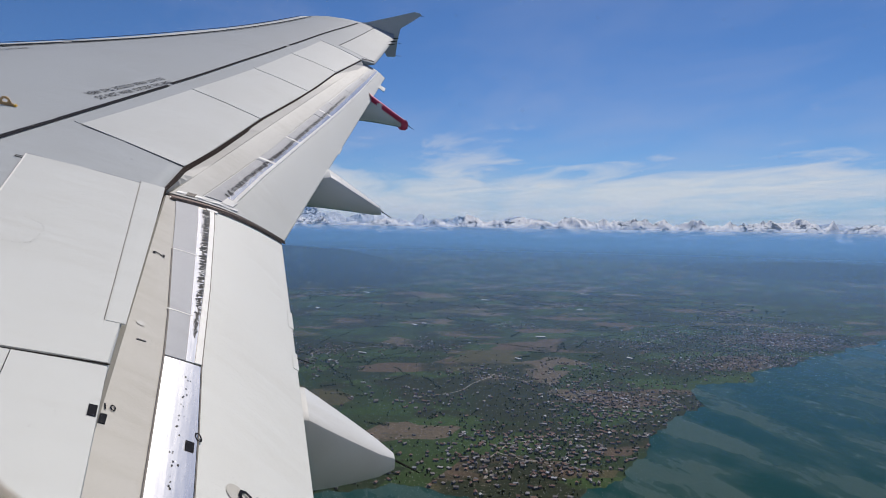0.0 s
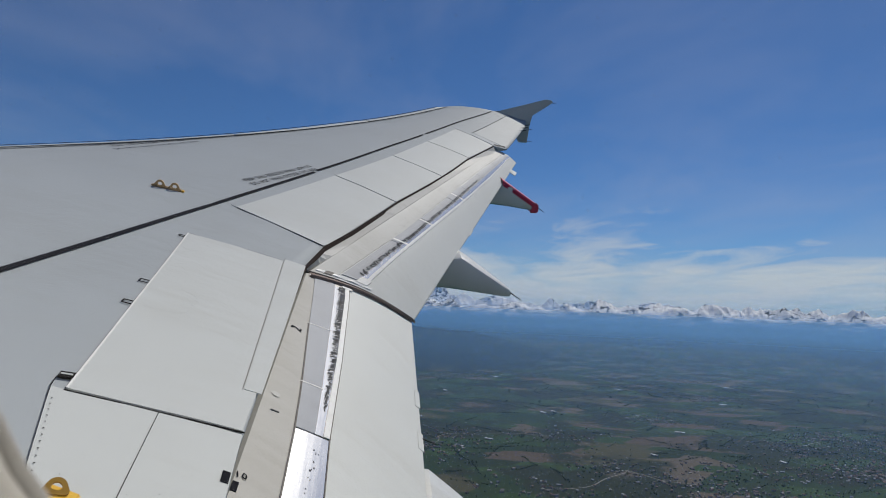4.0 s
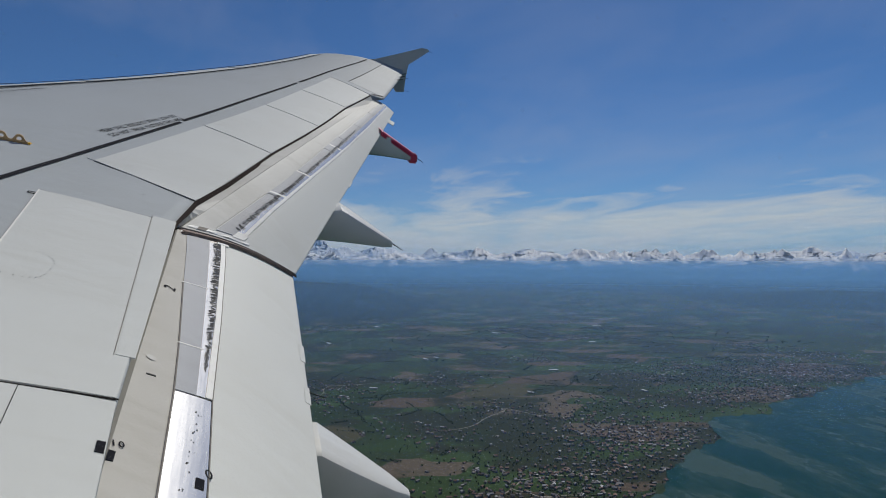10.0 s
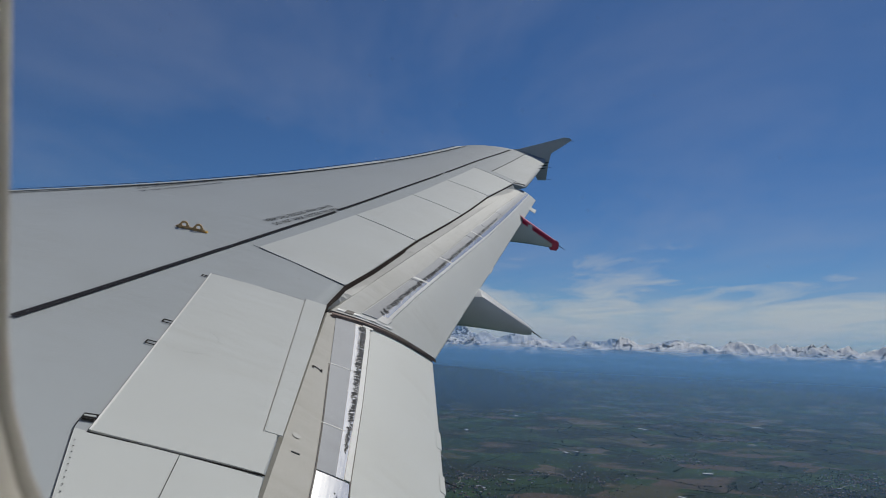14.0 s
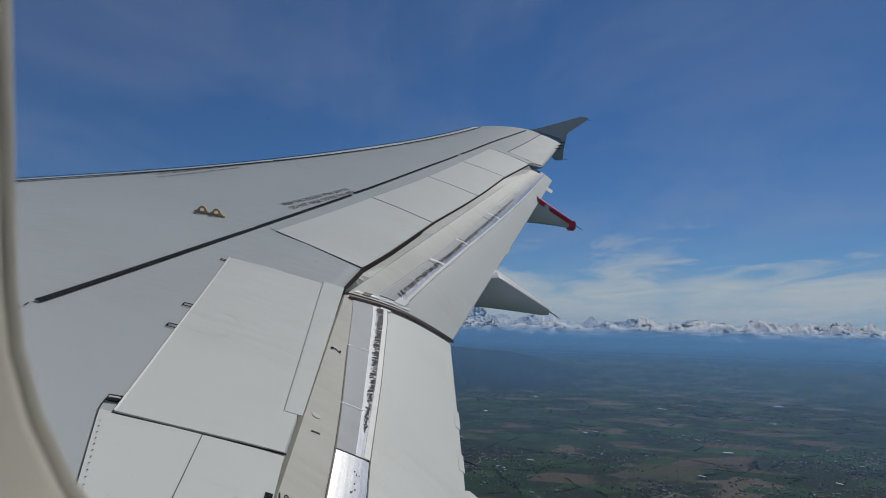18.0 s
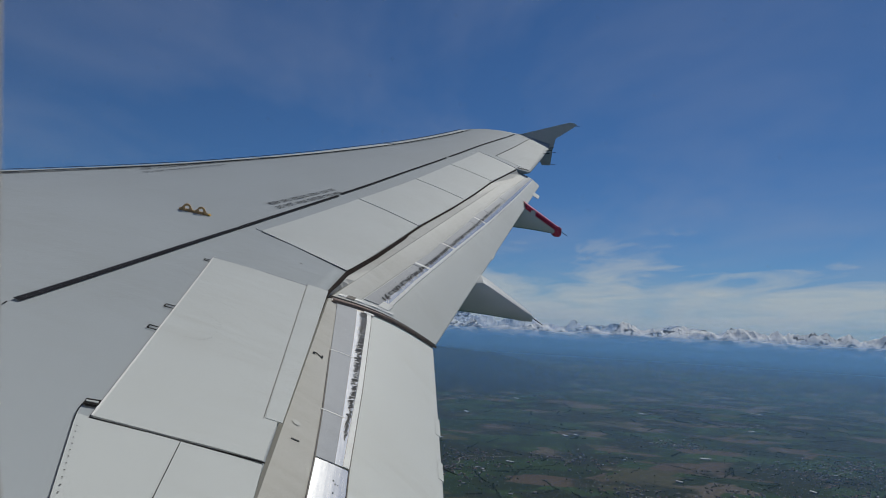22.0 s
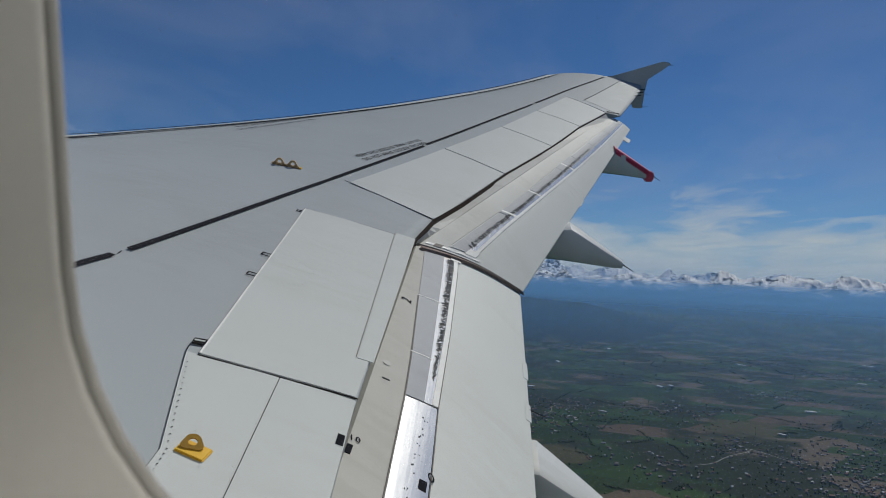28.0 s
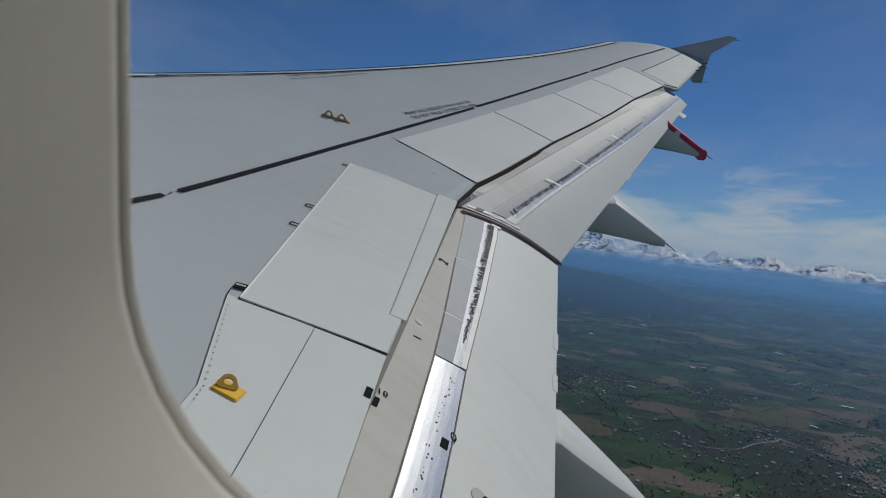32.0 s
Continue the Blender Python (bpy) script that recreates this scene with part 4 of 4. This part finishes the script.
def land_material():
    m, N = material("farmland")
    co = N.add("ShaderNodeTexCoord").outputs["Object"]
    warp = N.add("ShaderNodeVectorMath", {0: co, 1: N.add("ShaderNodeTexNoise", {"Vector": co, "Scale": 0.03, "Detail": 2.0}).outputs[1]})
    warp.operation = "ADD"
    sq = N.add("ShaderNodeMapping", {"Vector": warp.outputs[0], "Rotation": (0, 0, 0.5), "Scale": (1.0, 0.6, 1.0)}).outputs[0]
    cells = N.add("ShaderNodeTexVoronoi", {"Vector": sq, "Scale": 0.052, "Randomness": 0.9})
    cells.distance = "CHEBYCHEV"
    pick = N.add("ShaderNodeSeparateXYZ", {0: cells.outputs["Color"]}).outputs[0]
    field = N.add("ShaderNodeValToRGB", {0: pick})
    field.color_ramp.interpolation = "CONSTANT"
    e = field.color_ramp.elements
    stops = [(0.0, (0.020, 0.040, 0.016)), (0.20, (0.028, 0.056, 0.020)), (0.36, (0.086, 0.066, 0.050)), (0.46, (0.024, 0.044, 0.018)), (0.62, (0.034, 0.066, 0.022)), (0.76, (0.066, 0.064, 0.036)), (0.84, (0.105, 0.088, 0.068)), (0.9, (0.018, 0.032, 0.016))]
    while len(e) < len(stops):
        e.new(0.5)
    for el, (p, c) in zip(e, stops):
        el.position, el.color = p, (*c, 1)
    wood = N.ramp(N.noise(co, 0.018, 6.0, 0.6), (0.50, 0.0), (0.55, 1.0))
    col = N.mix(wood, field.outputs[0], rgb(0.020, 0.028, 0.016))
    speck = N.ramp(N.noise(co, 1.1, 3.0, 0.6), (0.30, 0.45), (0.7, 1.10))
    col = N.mix(1.0, col, speck, "MULTIPLY")
    town = N.ramp(N.noise(N.add("ShaderNodeMapping", {"Vector": co, "Location": (37, 91, 0)}).outputs[0], 0.011, 4.0, 0.55), (0.53, 0.0), (0.60, 1.0))
    roofs = N.add("ShaderNodeTexVoronoi", {"Vector": co, "Scale": 0.8})
    lit = N.ramp(roofs.outputs["Distance"], (0.12, 1.0), (0.2, 0.0))
    col = N.mix(N.math("MULTIPLY", town, lit), col, rgb(0.15, 0.13, 0.12))
    b = N.add("ShaderNodeBump", {"Height": N.noise(co, 0.9, 5.0, 0.65), "Strength": 0.5, "Distance": 0.6})
    s = N.add("ShaderNodeBsdfPrincipled", {"Base Color": N.mix(1.0, col, rgb(1.18, 1.16, 1.12), "MULTIPLY"), "Roughness": 0.95, "Normal": b.outputs[0], "Specular IOR Level": 0.1})
    finish(N, s.outputs[0])
    return m


def forest_material():
    m, N = material("wooded_slope")
    co = N.add("ShaderNodeTexCoord").outputs["Object"]
    clumps = N.noise(co, 0.35, 6.0, 0.65)
    clear = N.ramp(N.noise(co, 0.02, 5.0, 0.6), (0.58, 0.0), (0.64, 1.0))
    col = N.mix(clumps, rgb(0.009, 0.013, 0.010), rgb(0.022, 0.030, 0.019))
    col = N.mix(clear, col, rgb(0.034, 0.042, 0.027))
    b = N.add("ShaderNodeBump", {"Height": clumps, "Strength": 0.7, "Distance": 1.5})
    s = N.add("ShaderNodeBsdfPrincipled", {"Base Color": col, "Roughness": 0.95, "Normal": b.outputs[0], "Specular IOR Level": 0.1})
    finish(N, s.outputs[0])
    return m


def alpine_material():
    """Rock and wood below, snow above an uneven line and off the steep faces."""
    m, N = material("snowy_rock")
    geo = N.add("ShaderNodeNewGeometry")
    co = geo.outputs["Position"]
    z = N.add("ShaderNodeSeparateXYZ", {0: co}).outputs[2]
    slope = N.add("ShaderNodeSeparateXYZ", {0: geo.outputs["Normal"]}).outputs[2]
    broken = N.noise(co, 0.008, 6.0, 0.62)
    fine = N.noise(N.add("ShaderNodeMapping", {"Vector": co, "Scale": (1.0, 1.0, 1.5)}).outputs[0], 0.040, 6.0, 0.62)
    hold = N.math("MULTIPLY", N.math("SUBTRACT", slope, 0.45), 0.5)
    hold = N.math("ADD", hold, N.math("MULTIPLY", N.math("SUBTRACT", fine, 0.5), 3.0))
    hold = N.math("ADD", hold, N.math("MULTIPLY", N.math("SUBTRACT", broken, 0.5), 2.2))
    hold = N.math("ADD", hold, N.math("MULTIPLY", N.math("MINIMUM", z, 60.0), 0.003))
    line = N.math("ADD", z, N.math("MULTIPLY", N.math("ADD", N.math("SUBTRACT", broken, 0.5), N.math("MULTIPLY", N.math("SUBTRACT", fine, 0.5), 0.9)), 150.0))
    snow = N.math("MULTIPLY", N.ramp(hold, (0.0, 0.0), (0.10, 1.0)), N.ramp(N.math("MULTIPLY", N.math("ADD", line, 15.0), 0.02), (0.36, 0.0), (0.45, 1.0)))
    rock = N.mix(fine, rgb(0.075, 0.085, 0.100), rgb(0.17, 0.17, 0.175))
    wood = N.ramp(N.math("MULTIPLY", N.math("ADD", z, 40.0), 0.03), (0.2, 0.0), (0.8, 1.0))
    col = N.mix(wood, rgb(0.022, 0.028, 0.026), rock)
    col = N.mix(snow, col, rgb(0.86, 0.86, 0.85))
    b = N.add("ShaderNodeBump", {"Height": N.math("ADD", broken, N.math("MULTIPLY", fine, 0.5)), "Strength": 0.6, "Distance": 10.0})
    s = N.add("ShaderNodeBsdfPrincipled", {"Base Color": col, "Roughness": 0.9, "Normal": b.outputs[0], "Specular IOR Level": 0.1})
    finish(N, s.outputs[0])
    return m


def water_material():
    m, N = material("lake_water")
    co = N.add("ShaderNodeTexCoord").outputs["Object"]
    wind = N.noise(N.add("ShaderNodeMapping", {"Vector": co, "Scale": (0.4, 1.0, 1.0), "Rotation": (0, 0, 0.6)}).outputs[0], 0.05, 5.0, 0.6)
    col = N.mix(N.ramp(wind, (0.46, 0.0), (0.60, 1.0)), rgb(0.004, 0.036, 0.030), rgb(0.030, 0.066, 0.060))
    rip = N.noise(co, 2.2, 6.0, 0.7)
    b = N.add("ShaderNodeBump", {"Height": rip, "Strength": N.ramp(wind, (0.40, 0.12), (0.62, 0.45)), "Distance": 0.25})
    s = N.add("ShaderNodeBsdfPrincipled", {"Base Color": col, "Roughness": N.ramp(wind, (0.4, 0.12), (0.62, 0.34)), "IOR": 1.33, "Specular IOR Level": 0.03, "Normal": b.outputs[0]})
    finish(N, s.outputs[0])
    return m


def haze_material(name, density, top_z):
    """A thin see-through sheet with blue haze put into its colour, thinning out upwards."""
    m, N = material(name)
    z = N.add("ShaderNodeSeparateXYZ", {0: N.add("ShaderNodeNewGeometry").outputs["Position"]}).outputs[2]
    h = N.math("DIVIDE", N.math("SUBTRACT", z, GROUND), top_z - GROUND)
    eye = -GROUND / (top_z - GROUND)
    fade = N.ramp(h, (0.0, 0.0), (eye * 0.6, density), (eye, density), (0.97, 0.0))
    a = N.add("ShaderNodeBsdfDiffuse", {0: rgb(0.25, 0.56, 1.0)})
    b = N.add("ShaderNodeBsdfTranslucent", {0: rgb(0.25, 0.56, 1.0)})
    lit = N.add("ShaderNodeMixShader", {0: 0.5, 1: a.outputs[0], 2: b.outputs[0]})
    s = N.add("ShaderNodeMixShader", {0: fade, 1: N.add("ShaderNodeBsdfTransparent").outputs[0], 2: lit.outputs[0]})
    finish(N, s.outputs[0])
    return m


def structure(name, bm, mat, label, category, smooth=False, kind="structure"):
    me = mesh_of(bm, name, smooth)
    me.materials.append(mat)
    return tagged(new(name, me), label, category, kind=kind)


def polar(radii, angles, height):
    """A sheet on polar rings; angles in degrees aft of outboard."""
    bm = bmesh.new()
    g = []
    for r in radii:
        row = []
        for a in angles:
            x, y = r * math.cos(radians(a)), -r * math.sin(radians(a))
            row.append(bm.verts.new((x, y, height(r, a, x, y))))
        g.append(row)
    for p, q in zip(g[:-1], g[1:]):
        for j in range(len(angles) - 1):
            bm.faces.new((p[j], p[j + 1], q[j + 1], q[j]))
    return bm


M_LAND, M_WOOD, M_ALP, M_WATER = land_material(), forest_material(), alpine_material(), water_material()
bm = bmesh.new()
bmesh.ops.create_circle(bm, cap_ends=True, radius=4950, segments=128, matrix=Matrix.Translation((0, 0, GROUND)))
structure("ground", bm, M_LAND, "hazy green and brown farmland with villages and woods", "ground")


def bell(v, mid, width):
    return math.exp(-((v - mid) / width) ** 2)


# near wooded hills
TURN = 12.5      # degrees between outboard and the bearing from which the ranges are laid out


def smooth(k):
    k = min(max(k, 0.0), 1.0)
    return k * k * (3 - 2 * k)


def hill_height(r, a, x, y):
    b = a + TURN
    main = 38 * smooth((b + 1) / 7) * (1 - smooth((b - 18) / 12)) * bell(r, 880 + 6 * b, 190) * (0.96 + 0.04 * math.sin(b * 0.55 + 1))
    far = 20 * bell(a, 47, 9) * bell(r, 1500, 320) + 17 * bell(a, -30, 16) * bell(r, 1150, 260)
    n = noise.fractal(Vector((x * 0.006, y * 0.006, 1.0)), 1.0, 2.0, 5)
    gully = noise.ridged_multi_fractal(Vector((x * 0.016, y * 0.016, 2.0)), 0.9, 2.1, 5, 1.0, 2.0) - 1.0
    return GROUND - 3 + (main + far) * (1 + 0.10 * n + 0.07 * gully) + 1.2 * n


ra = [420 + 18 * i for i in range(82)]
structure("wooded_hill", polar(ra, [-70 + 0.6 * i for i in range(268)], hill_height), M_WOOD, "dark wooded hills rising from the plain", "hill", True)


# foothills and two snowy ranges, one behind the other
def foot_height(r, a, x, y):
    edge = max(bell(r, 2350, 420), 0.62 * bell(r, 1780, 150) * smooth((a - 5) / 12))
    n = noise.fractal(Vector((x * 0.0026, y * 0.0026, 7.0)), 1.0, 2.0, 6)
    return GROUND - 6 + edge * (30 + 26 * n + 8 * bell(a, 12, 14))


structure("foothills", polar([1560 + 45 * i for i in range(34)], [-60 + 0.5 * i for i in range(270)], foot_height), M_WOOD, "blue hazy wooded foothills", "hill", True)


def crest_angle(a):
    """Degrees by which the rear crest stands over the horizon at an angle aft of outboard."""
    a += TURN
    e = 1.12 + 0.50 * bell(a, 6.3, 0.8) + 0.60 * bell(a, 10.4, 0.5) + 0.45 * bell(a, 11.5, 0.8) + 0.45 * bell(a, 13.8, 1.0) + 1.10 * bell(a, 17.7, 2.0)
    e += 0.62 * bell(a, 20.2, 0.7) + 0.62 * bell(a, 22.9, 0.9) + 0.45 * bell(a, 24.3, 0.5) + 0.30 * bell(a, 27.5, 0.45) + 0.35 * bell(a, 31.0, 1.0)
    return e + 0.25 * bell(a, 3.3, 0.8) + 0.3 * bell(a, 36, 2.0) - 0.55 * bell(a, 42, 1.6) - 0.5 * bell(a, 50, 4.0) + 0.25 * bell(a, -4, 3.0)


def tent(r, mid, half):
    return max(0.0, 1 - abs(r - mid) / half)


def spurs(r, a, scale, seed):
    """Ridges that run down from the crest towards the plain, 0 to 1."""
    u, w = radians(a) * 3500, r * 0.38
    u += 40 * noise.noise(Vector((u * 0.004, w * 0.006, seed)))
    v = noise.ridged_multi_fractal(Vector((u * scale, w * scale, seed)), 0.95, 2.1, 6, 1.0, 2.0)
    return min(max((v - 0.35) / 1.25, 0.0), 1.15)


CREST, FRONT = {}, {}


def rear_height(r, a, x, y):
    if a not in CREST:
        CREST[a] = (4250 * math.tan(radians(crest_angle(a) - 0.08)) - GROUND, 60 * noise.noise(Vector((a * 0.35, 2.0, 4.0))))
    full, shift = CREST[a]
    k = tent(r, 4250 + shift, 250) ** 0.85
    return GROUND - 8 + k * ((full + GROUND) * (0.70 + 0.34 * spurs(r, a, 0.0085, 1.0)) - GROUND)


structure("distant_peaks", polar([3990 + 13 * i for i in range(42)], [-48 + 0.06 * i for i in range(2000)], rear_height), M_ALP, "hazy snow-covered peaks behind the nearer range", "mountain", False)


def front_height(r, a, x, y):
    if a not in FRONT:
        b = a + TURN
        e = 0.78 + 0.30 * bell(b, 18.6, 1.5) + 0.20 * bell(b, 24.5, 1.3) + 0.45 * smooth((b - 26) / 6) + 0.25 * noise.noise(Vector((a * 0.3, 8.0, 1.0)))
        FRONT[a] = (3400 * math.tan(radians(e)), 90 * noise.noise(Vector((a * 0.22, 1.0, 5.0))))
    full, shift = FRONT[a]
    near = tent(r, 3080 + shift, 260) * (26 + 44 * spurs(r, a, 0.006, 5.0))
    main = tent(r, 3400 + shift, 300) ** 0.85 * (60 + full * (0.35 + 0.70 * spurs(r, a, 0.0070, 3.0)))
    return GROUND - 8 + max(main, near)


structure("snowy_mountains", polar([2800 + 12 * i for i in range(78)], [-48 + 0.06 * i for i in range(2000)], front_height), M_ALP, "snow-covered mountain range with dark rock bands along the horizon", "mountain", False)

# haze over the plain, put in as upright see-through blue rings
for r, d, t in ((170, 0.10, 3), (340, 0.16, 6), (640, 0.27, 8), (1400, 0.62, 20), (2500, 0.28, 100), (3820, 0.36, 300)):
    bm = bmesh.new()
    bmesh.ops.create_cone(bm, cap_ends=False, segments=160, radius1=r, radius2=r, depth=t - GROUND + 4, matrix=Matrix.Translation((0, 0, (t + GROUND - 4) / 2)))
    ob = structure("backdrop_haze", bm, haze_material("painted_haze_sheet", d, t), "thin see-through blue ring standing in for haze over the plain", "haze", True)
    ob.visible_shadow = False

# the lake: its shore bulges out in a low headland and falls back aft
def shore_x(y):
    aft = min(max(-95 - y, 0.0), 70.0) * 0.72 + max(-165 - y, 0.0) * 0.42 + 15 * smooth((-160 - y) / 12)
    wave = 2.2 * math.sin(y * 0.13) + 1.3 * math.sin(y * 0.31 + 1) + 0.7 * math.sin(y * 0.83) + 0.35 * math.sin(y * 2.1 + 2)
    return 158 - 20 * bell(y, -72, 25) + aft + wave + 4 * bell(y, -150, 5) - 6 * bell(y, -205, 9)


def in_lake(x, y):
    return x < shore_x(y) + 0.5


bm = bmesh.new()
ys = [200 - 1.0 * i for i in range(1000)]
rim = [bm.verts.new((shore_x(y), y, GROUND + 0.25)) for y in ys]
back = [bm.verts.new((-700, y, GROUND + 0.25)) for y in ys]
for i in range(len(ys) - 1):
    bm.faces.new((rim[i], back[i], back[i + 1], rim[i + 1]))
structure("water", bm, M_WATER, "dark teal lake with wind-ruffled patches", "lake")

# villages and trees on the plain
M_WALL = paint("village_plaster", (0.22, 0.21, 0.195), 0.8, dirt=0.3, grain=3.0)
M_LEAF = paint("tree_foliage", (0.040, 0.058, 0.028), 0.9, dirt=0.5, grain=3.0)
M_HALL = paint("hall_roofing", (0.50, 0.51, 0.52), 0.6, dirt=0.2, grain=2.0)
M_LANE = paint("country_lane", (0.24, 0.22, 0.19), 0.9, dirt=0.4, grain=2.0)


def roof_material():
    m, N = material("village_roofs")
    pick = N.add("ShaderNodeNewGeometry").outputs["Random Per Island"]
    col = N.ramp(pick, (0.0, (0.11, 0.055, 0.042)), (0.35, (0.16, 0.085, 0.06)), (0.55, (0.10, 0.095, 0.095)), (0.85, (0.17, 0.155, 0.145)), (0.985, (0.45, 0.45, 0.45)))
    s = N.add("ShaderNodeBsdfPrincipled", {"Base Color": col, "Roughness": 0.8})
    finish(N, s.outputs[0])
    return m


M_ROOF = roof_material()
centres = [(shore_x(y) + rnd.uniform(6, 34), y) for y in [rnd.uniform(-330, 60) for _ in range(26)]]
centres += [(shore_x(y) + rnd.uniform(30, 120), y) for y in [rnd.uniform(-330, -60) for _ in range(14)]]
centres += [(rnd.uniform(230, 700), rnd.uniform(-420, 120)) for _ in range(30)]
walls_v, walls_f, roofs_v, roofs_f = [], [], [], []
count = 0
while count < 4600:
    cx, cy = rnd.choice(centres)
    x, y = cx + rnd.gauss(0, 12), cy + rnd.gauss(0, 12)
    if in_lake(x, y) or math.hypot(x, y) > 820:
        continue
    w, l, h, t = rnd.uniform(0.24, 0.46), rnd.uniform(0.34, 0.8), rnd.uniform(0.3, 0.5), rnd.uniform(0, math.pi)
    c, s = math.cos(t), math.sin(t)
    k = len(walls_v)
    walls_v += [(x + a * c - b * s, y + a * s + b * c, GROUND + z) for a, b, z in ((-l, -w, 0), (l, -w, 0), (l, w, 0), (-l, w, 0), (-l, -w, h), (l, -w, h), (l, w, h), (-l, w, h), (-l, 0, h * 1.6), (l, 0, h * 1.6))]
    walls_f += [tuple(k + i for i in f) for f in ((0, 1, 5, 4), (2, 3, 7, 6), (1, 2, 6, 9, 5), (3, 0, 4, 8, 7))]
    k = len(roofs_v)
    l, w = l + 0.05, w + 0.05
    roofs_v += [(x + a * c - b * s, y + a * s + b * c, GROUND + z + 0.01) for a, b, z in ((-l, -w, h), (l, -w, h), (l, 0, h * 1.6), (-l, 0, h * 1.6), (l, w, h), (-l, w, h))]
    roofs_f += [(k, k + 1, k + 2, k + 3), (k + 3, k + 2, k + 4, k + 5)]
    count += 1
village = thing("village_houses", "clusters of small pale gabled houses with red-brown roofs", "houses", kind="stuff")
for nm, v, f, mat in (("walls", walls_v, walls_f, M_WALL), ("roofs", roofs_v, roofs_f, M_ROOF)):
    me = bpy.data.meshes.new(nm)
    me.from_pydata(v, [], f)
    me.materials.append(mat)
    ob = new(nm, me)
    ob.parent = village
    tagged(ob, kind="stuff")


# lanes between the villages
def lane(a, b, bend):
    a, b = Vector(a), Vector(b)
    side = Vector((-(b - a).y, (b - a).x))
    bm = bmesh.new()
    pairs = []
    n = 24
    for i in range(n + 1):
        k = i / n
        p = a.lerp(b, k) + side * bend * math.sin(math.pi * k) + side * 0.03 * math.sin(9 * k + bend * 40)
        q = side.normalized() * 0.22
        pairs.append([bm.verts.new((p.x + e * q.x, p.y + e * q.y, GROUND + 0.06)) for e in (-1, 1)])
    for p, q in zip(pairs[:-1], pairs[1:]):
        bm.faces.new((p[0], p[1], q[1], q[0]))
    structure("road", bm, M_LANE, "pale country lane between the fields", "road")


dry = [c for c in centres if not in_lake(*c)]
for c in dry:
    near = sorted(dry, key=lambda d: (d[0] - c[0]) ** 2 + (d[1] - c[1]) ** 2)[1:3]
    for d in near:
        if c < d and not any(in_lake(c[0] + (d[0] - c[0]) * k / 8, c[1] + (d[1] - c[1]) * k / 8) for k in range(9)):
            lane(c, d, rnd.uniform(-0.15, 0.15))

verts, faces = [], []
hedges = [(rnd.uniform(190, 640), rnd.uniform(-430, 110), rnd.uniform(0, math.pi), rnd.uniform(6, 30)) for _ in range(420)]
for i in range(14000):
    if i % 5 < 2:
        cx, cy = rnd.choice(centres)
        x, y = cx + rnd.gauss(0, 22), cy + rnd.gauss(0, 18)
    else:
        cx, cy, turn, length = rnd.choice(hedges)
        k = rnd.uniform(-0.5, 0.5) * length
        x, y = cx + k * math.cos(turn) + rnd.gauss(0, 0.5), cy + k * math.sin(turn) + rnd.gauss(0, 0.5)
    if in_lake(x, y):
        continue
    r, h, k = rnd.uniform(0.2, 0.55), rnd.uniform(0.4, 0.9), len(verts)
    ring = [(x + r * rnd.uniform(0.7, 1.2) * math.cos(a), y + r * rnd.uniform(0.7, 1.2) * math.sin(a), GROUND + h * rnd.uniform(0.35, 0.6)) for a in (0, 1.26, 2.51, 3.77, 5.03)]
    verts += [(x, y, GROUND), *ring, (x + rnd.uniform(-0.1, 0.1), y, GROUND + h)]
    faces += [(k, k + 1 + i, k + 1 + (i + 1) % 5) for i in range(5)] + [(k + 6, k + 1 + (i + 1) % 5, k + 1 + i) for i in range(5)]
me = bpy.data.meshes.new("far_trees")
me.from_pydata(verts, [], faces)
me.materials.append(M_LEAF)
tagged(new("far_trees", me), "scattered dark trees and hedges on the plain", "trees", kind="stuff")


def hall(x, y, w, l, turn):
    root = thing("warehouse", "long low white-roofed warehouse on the plain", "building", pose(x, y, GROUND, 0, 0, turn), group="warehouses")
    bm = bmesh.new()
    bmesh.ops.create_cube(bm, size=1.0, matrix=Matrix.Translation((0, 0, 0.3)) @ Matrix.Diagonal((l, w, 0.6, 1)))
    part("wall", bm, M_WALL, root)
    bm = bmesh.new()
    p = [bm.verts.new(v) for v in ((-l / 2 - 0.1, -w / 2 - 0.1, 0.6), (l / 2 + 0.1, -w / 2 - 0.1, 0.6), (l / 2 + 0.1, w / 2 + 0.1, 0.6), (-l / 2 - 0.1, w / 2 + 0.1, 0.6), (-l / 2 - 0.1, 0, 0.8), (l / 2 + 0.1, 0, 0.8))]
    for f in ((0, 1, 5, 4), (2, 3, 4, 5), (0, 4, 3), (1, 2, 5), (0, 3, 2, 1)):
        bm.faces.new([p[i] for i in f])
    part("roof", bm, M_HALL, root, "white metal roof")


for x, y, w, l, t in ((420, -110, 1.8, 5, 20), (425, -118, 1.5, 4, 24), (360, -170, 2.0, 5, 70), (520, -60, 2, 7, 10), (560, -210, 2.4, 8, 30), (480, -260, 1.6, 5, 80), (330, -60, 1.3, 4, 50), (640, -120, 2.6, 9, 15), (300, -130, 1.2, 3.4, 30), (600, -330, 2.5, 8, 60), (395, -30, 1.6, 4.6, 75), (290, -185, 1.4, 3.6, 10)):
    hall(x, y, w, l, t)
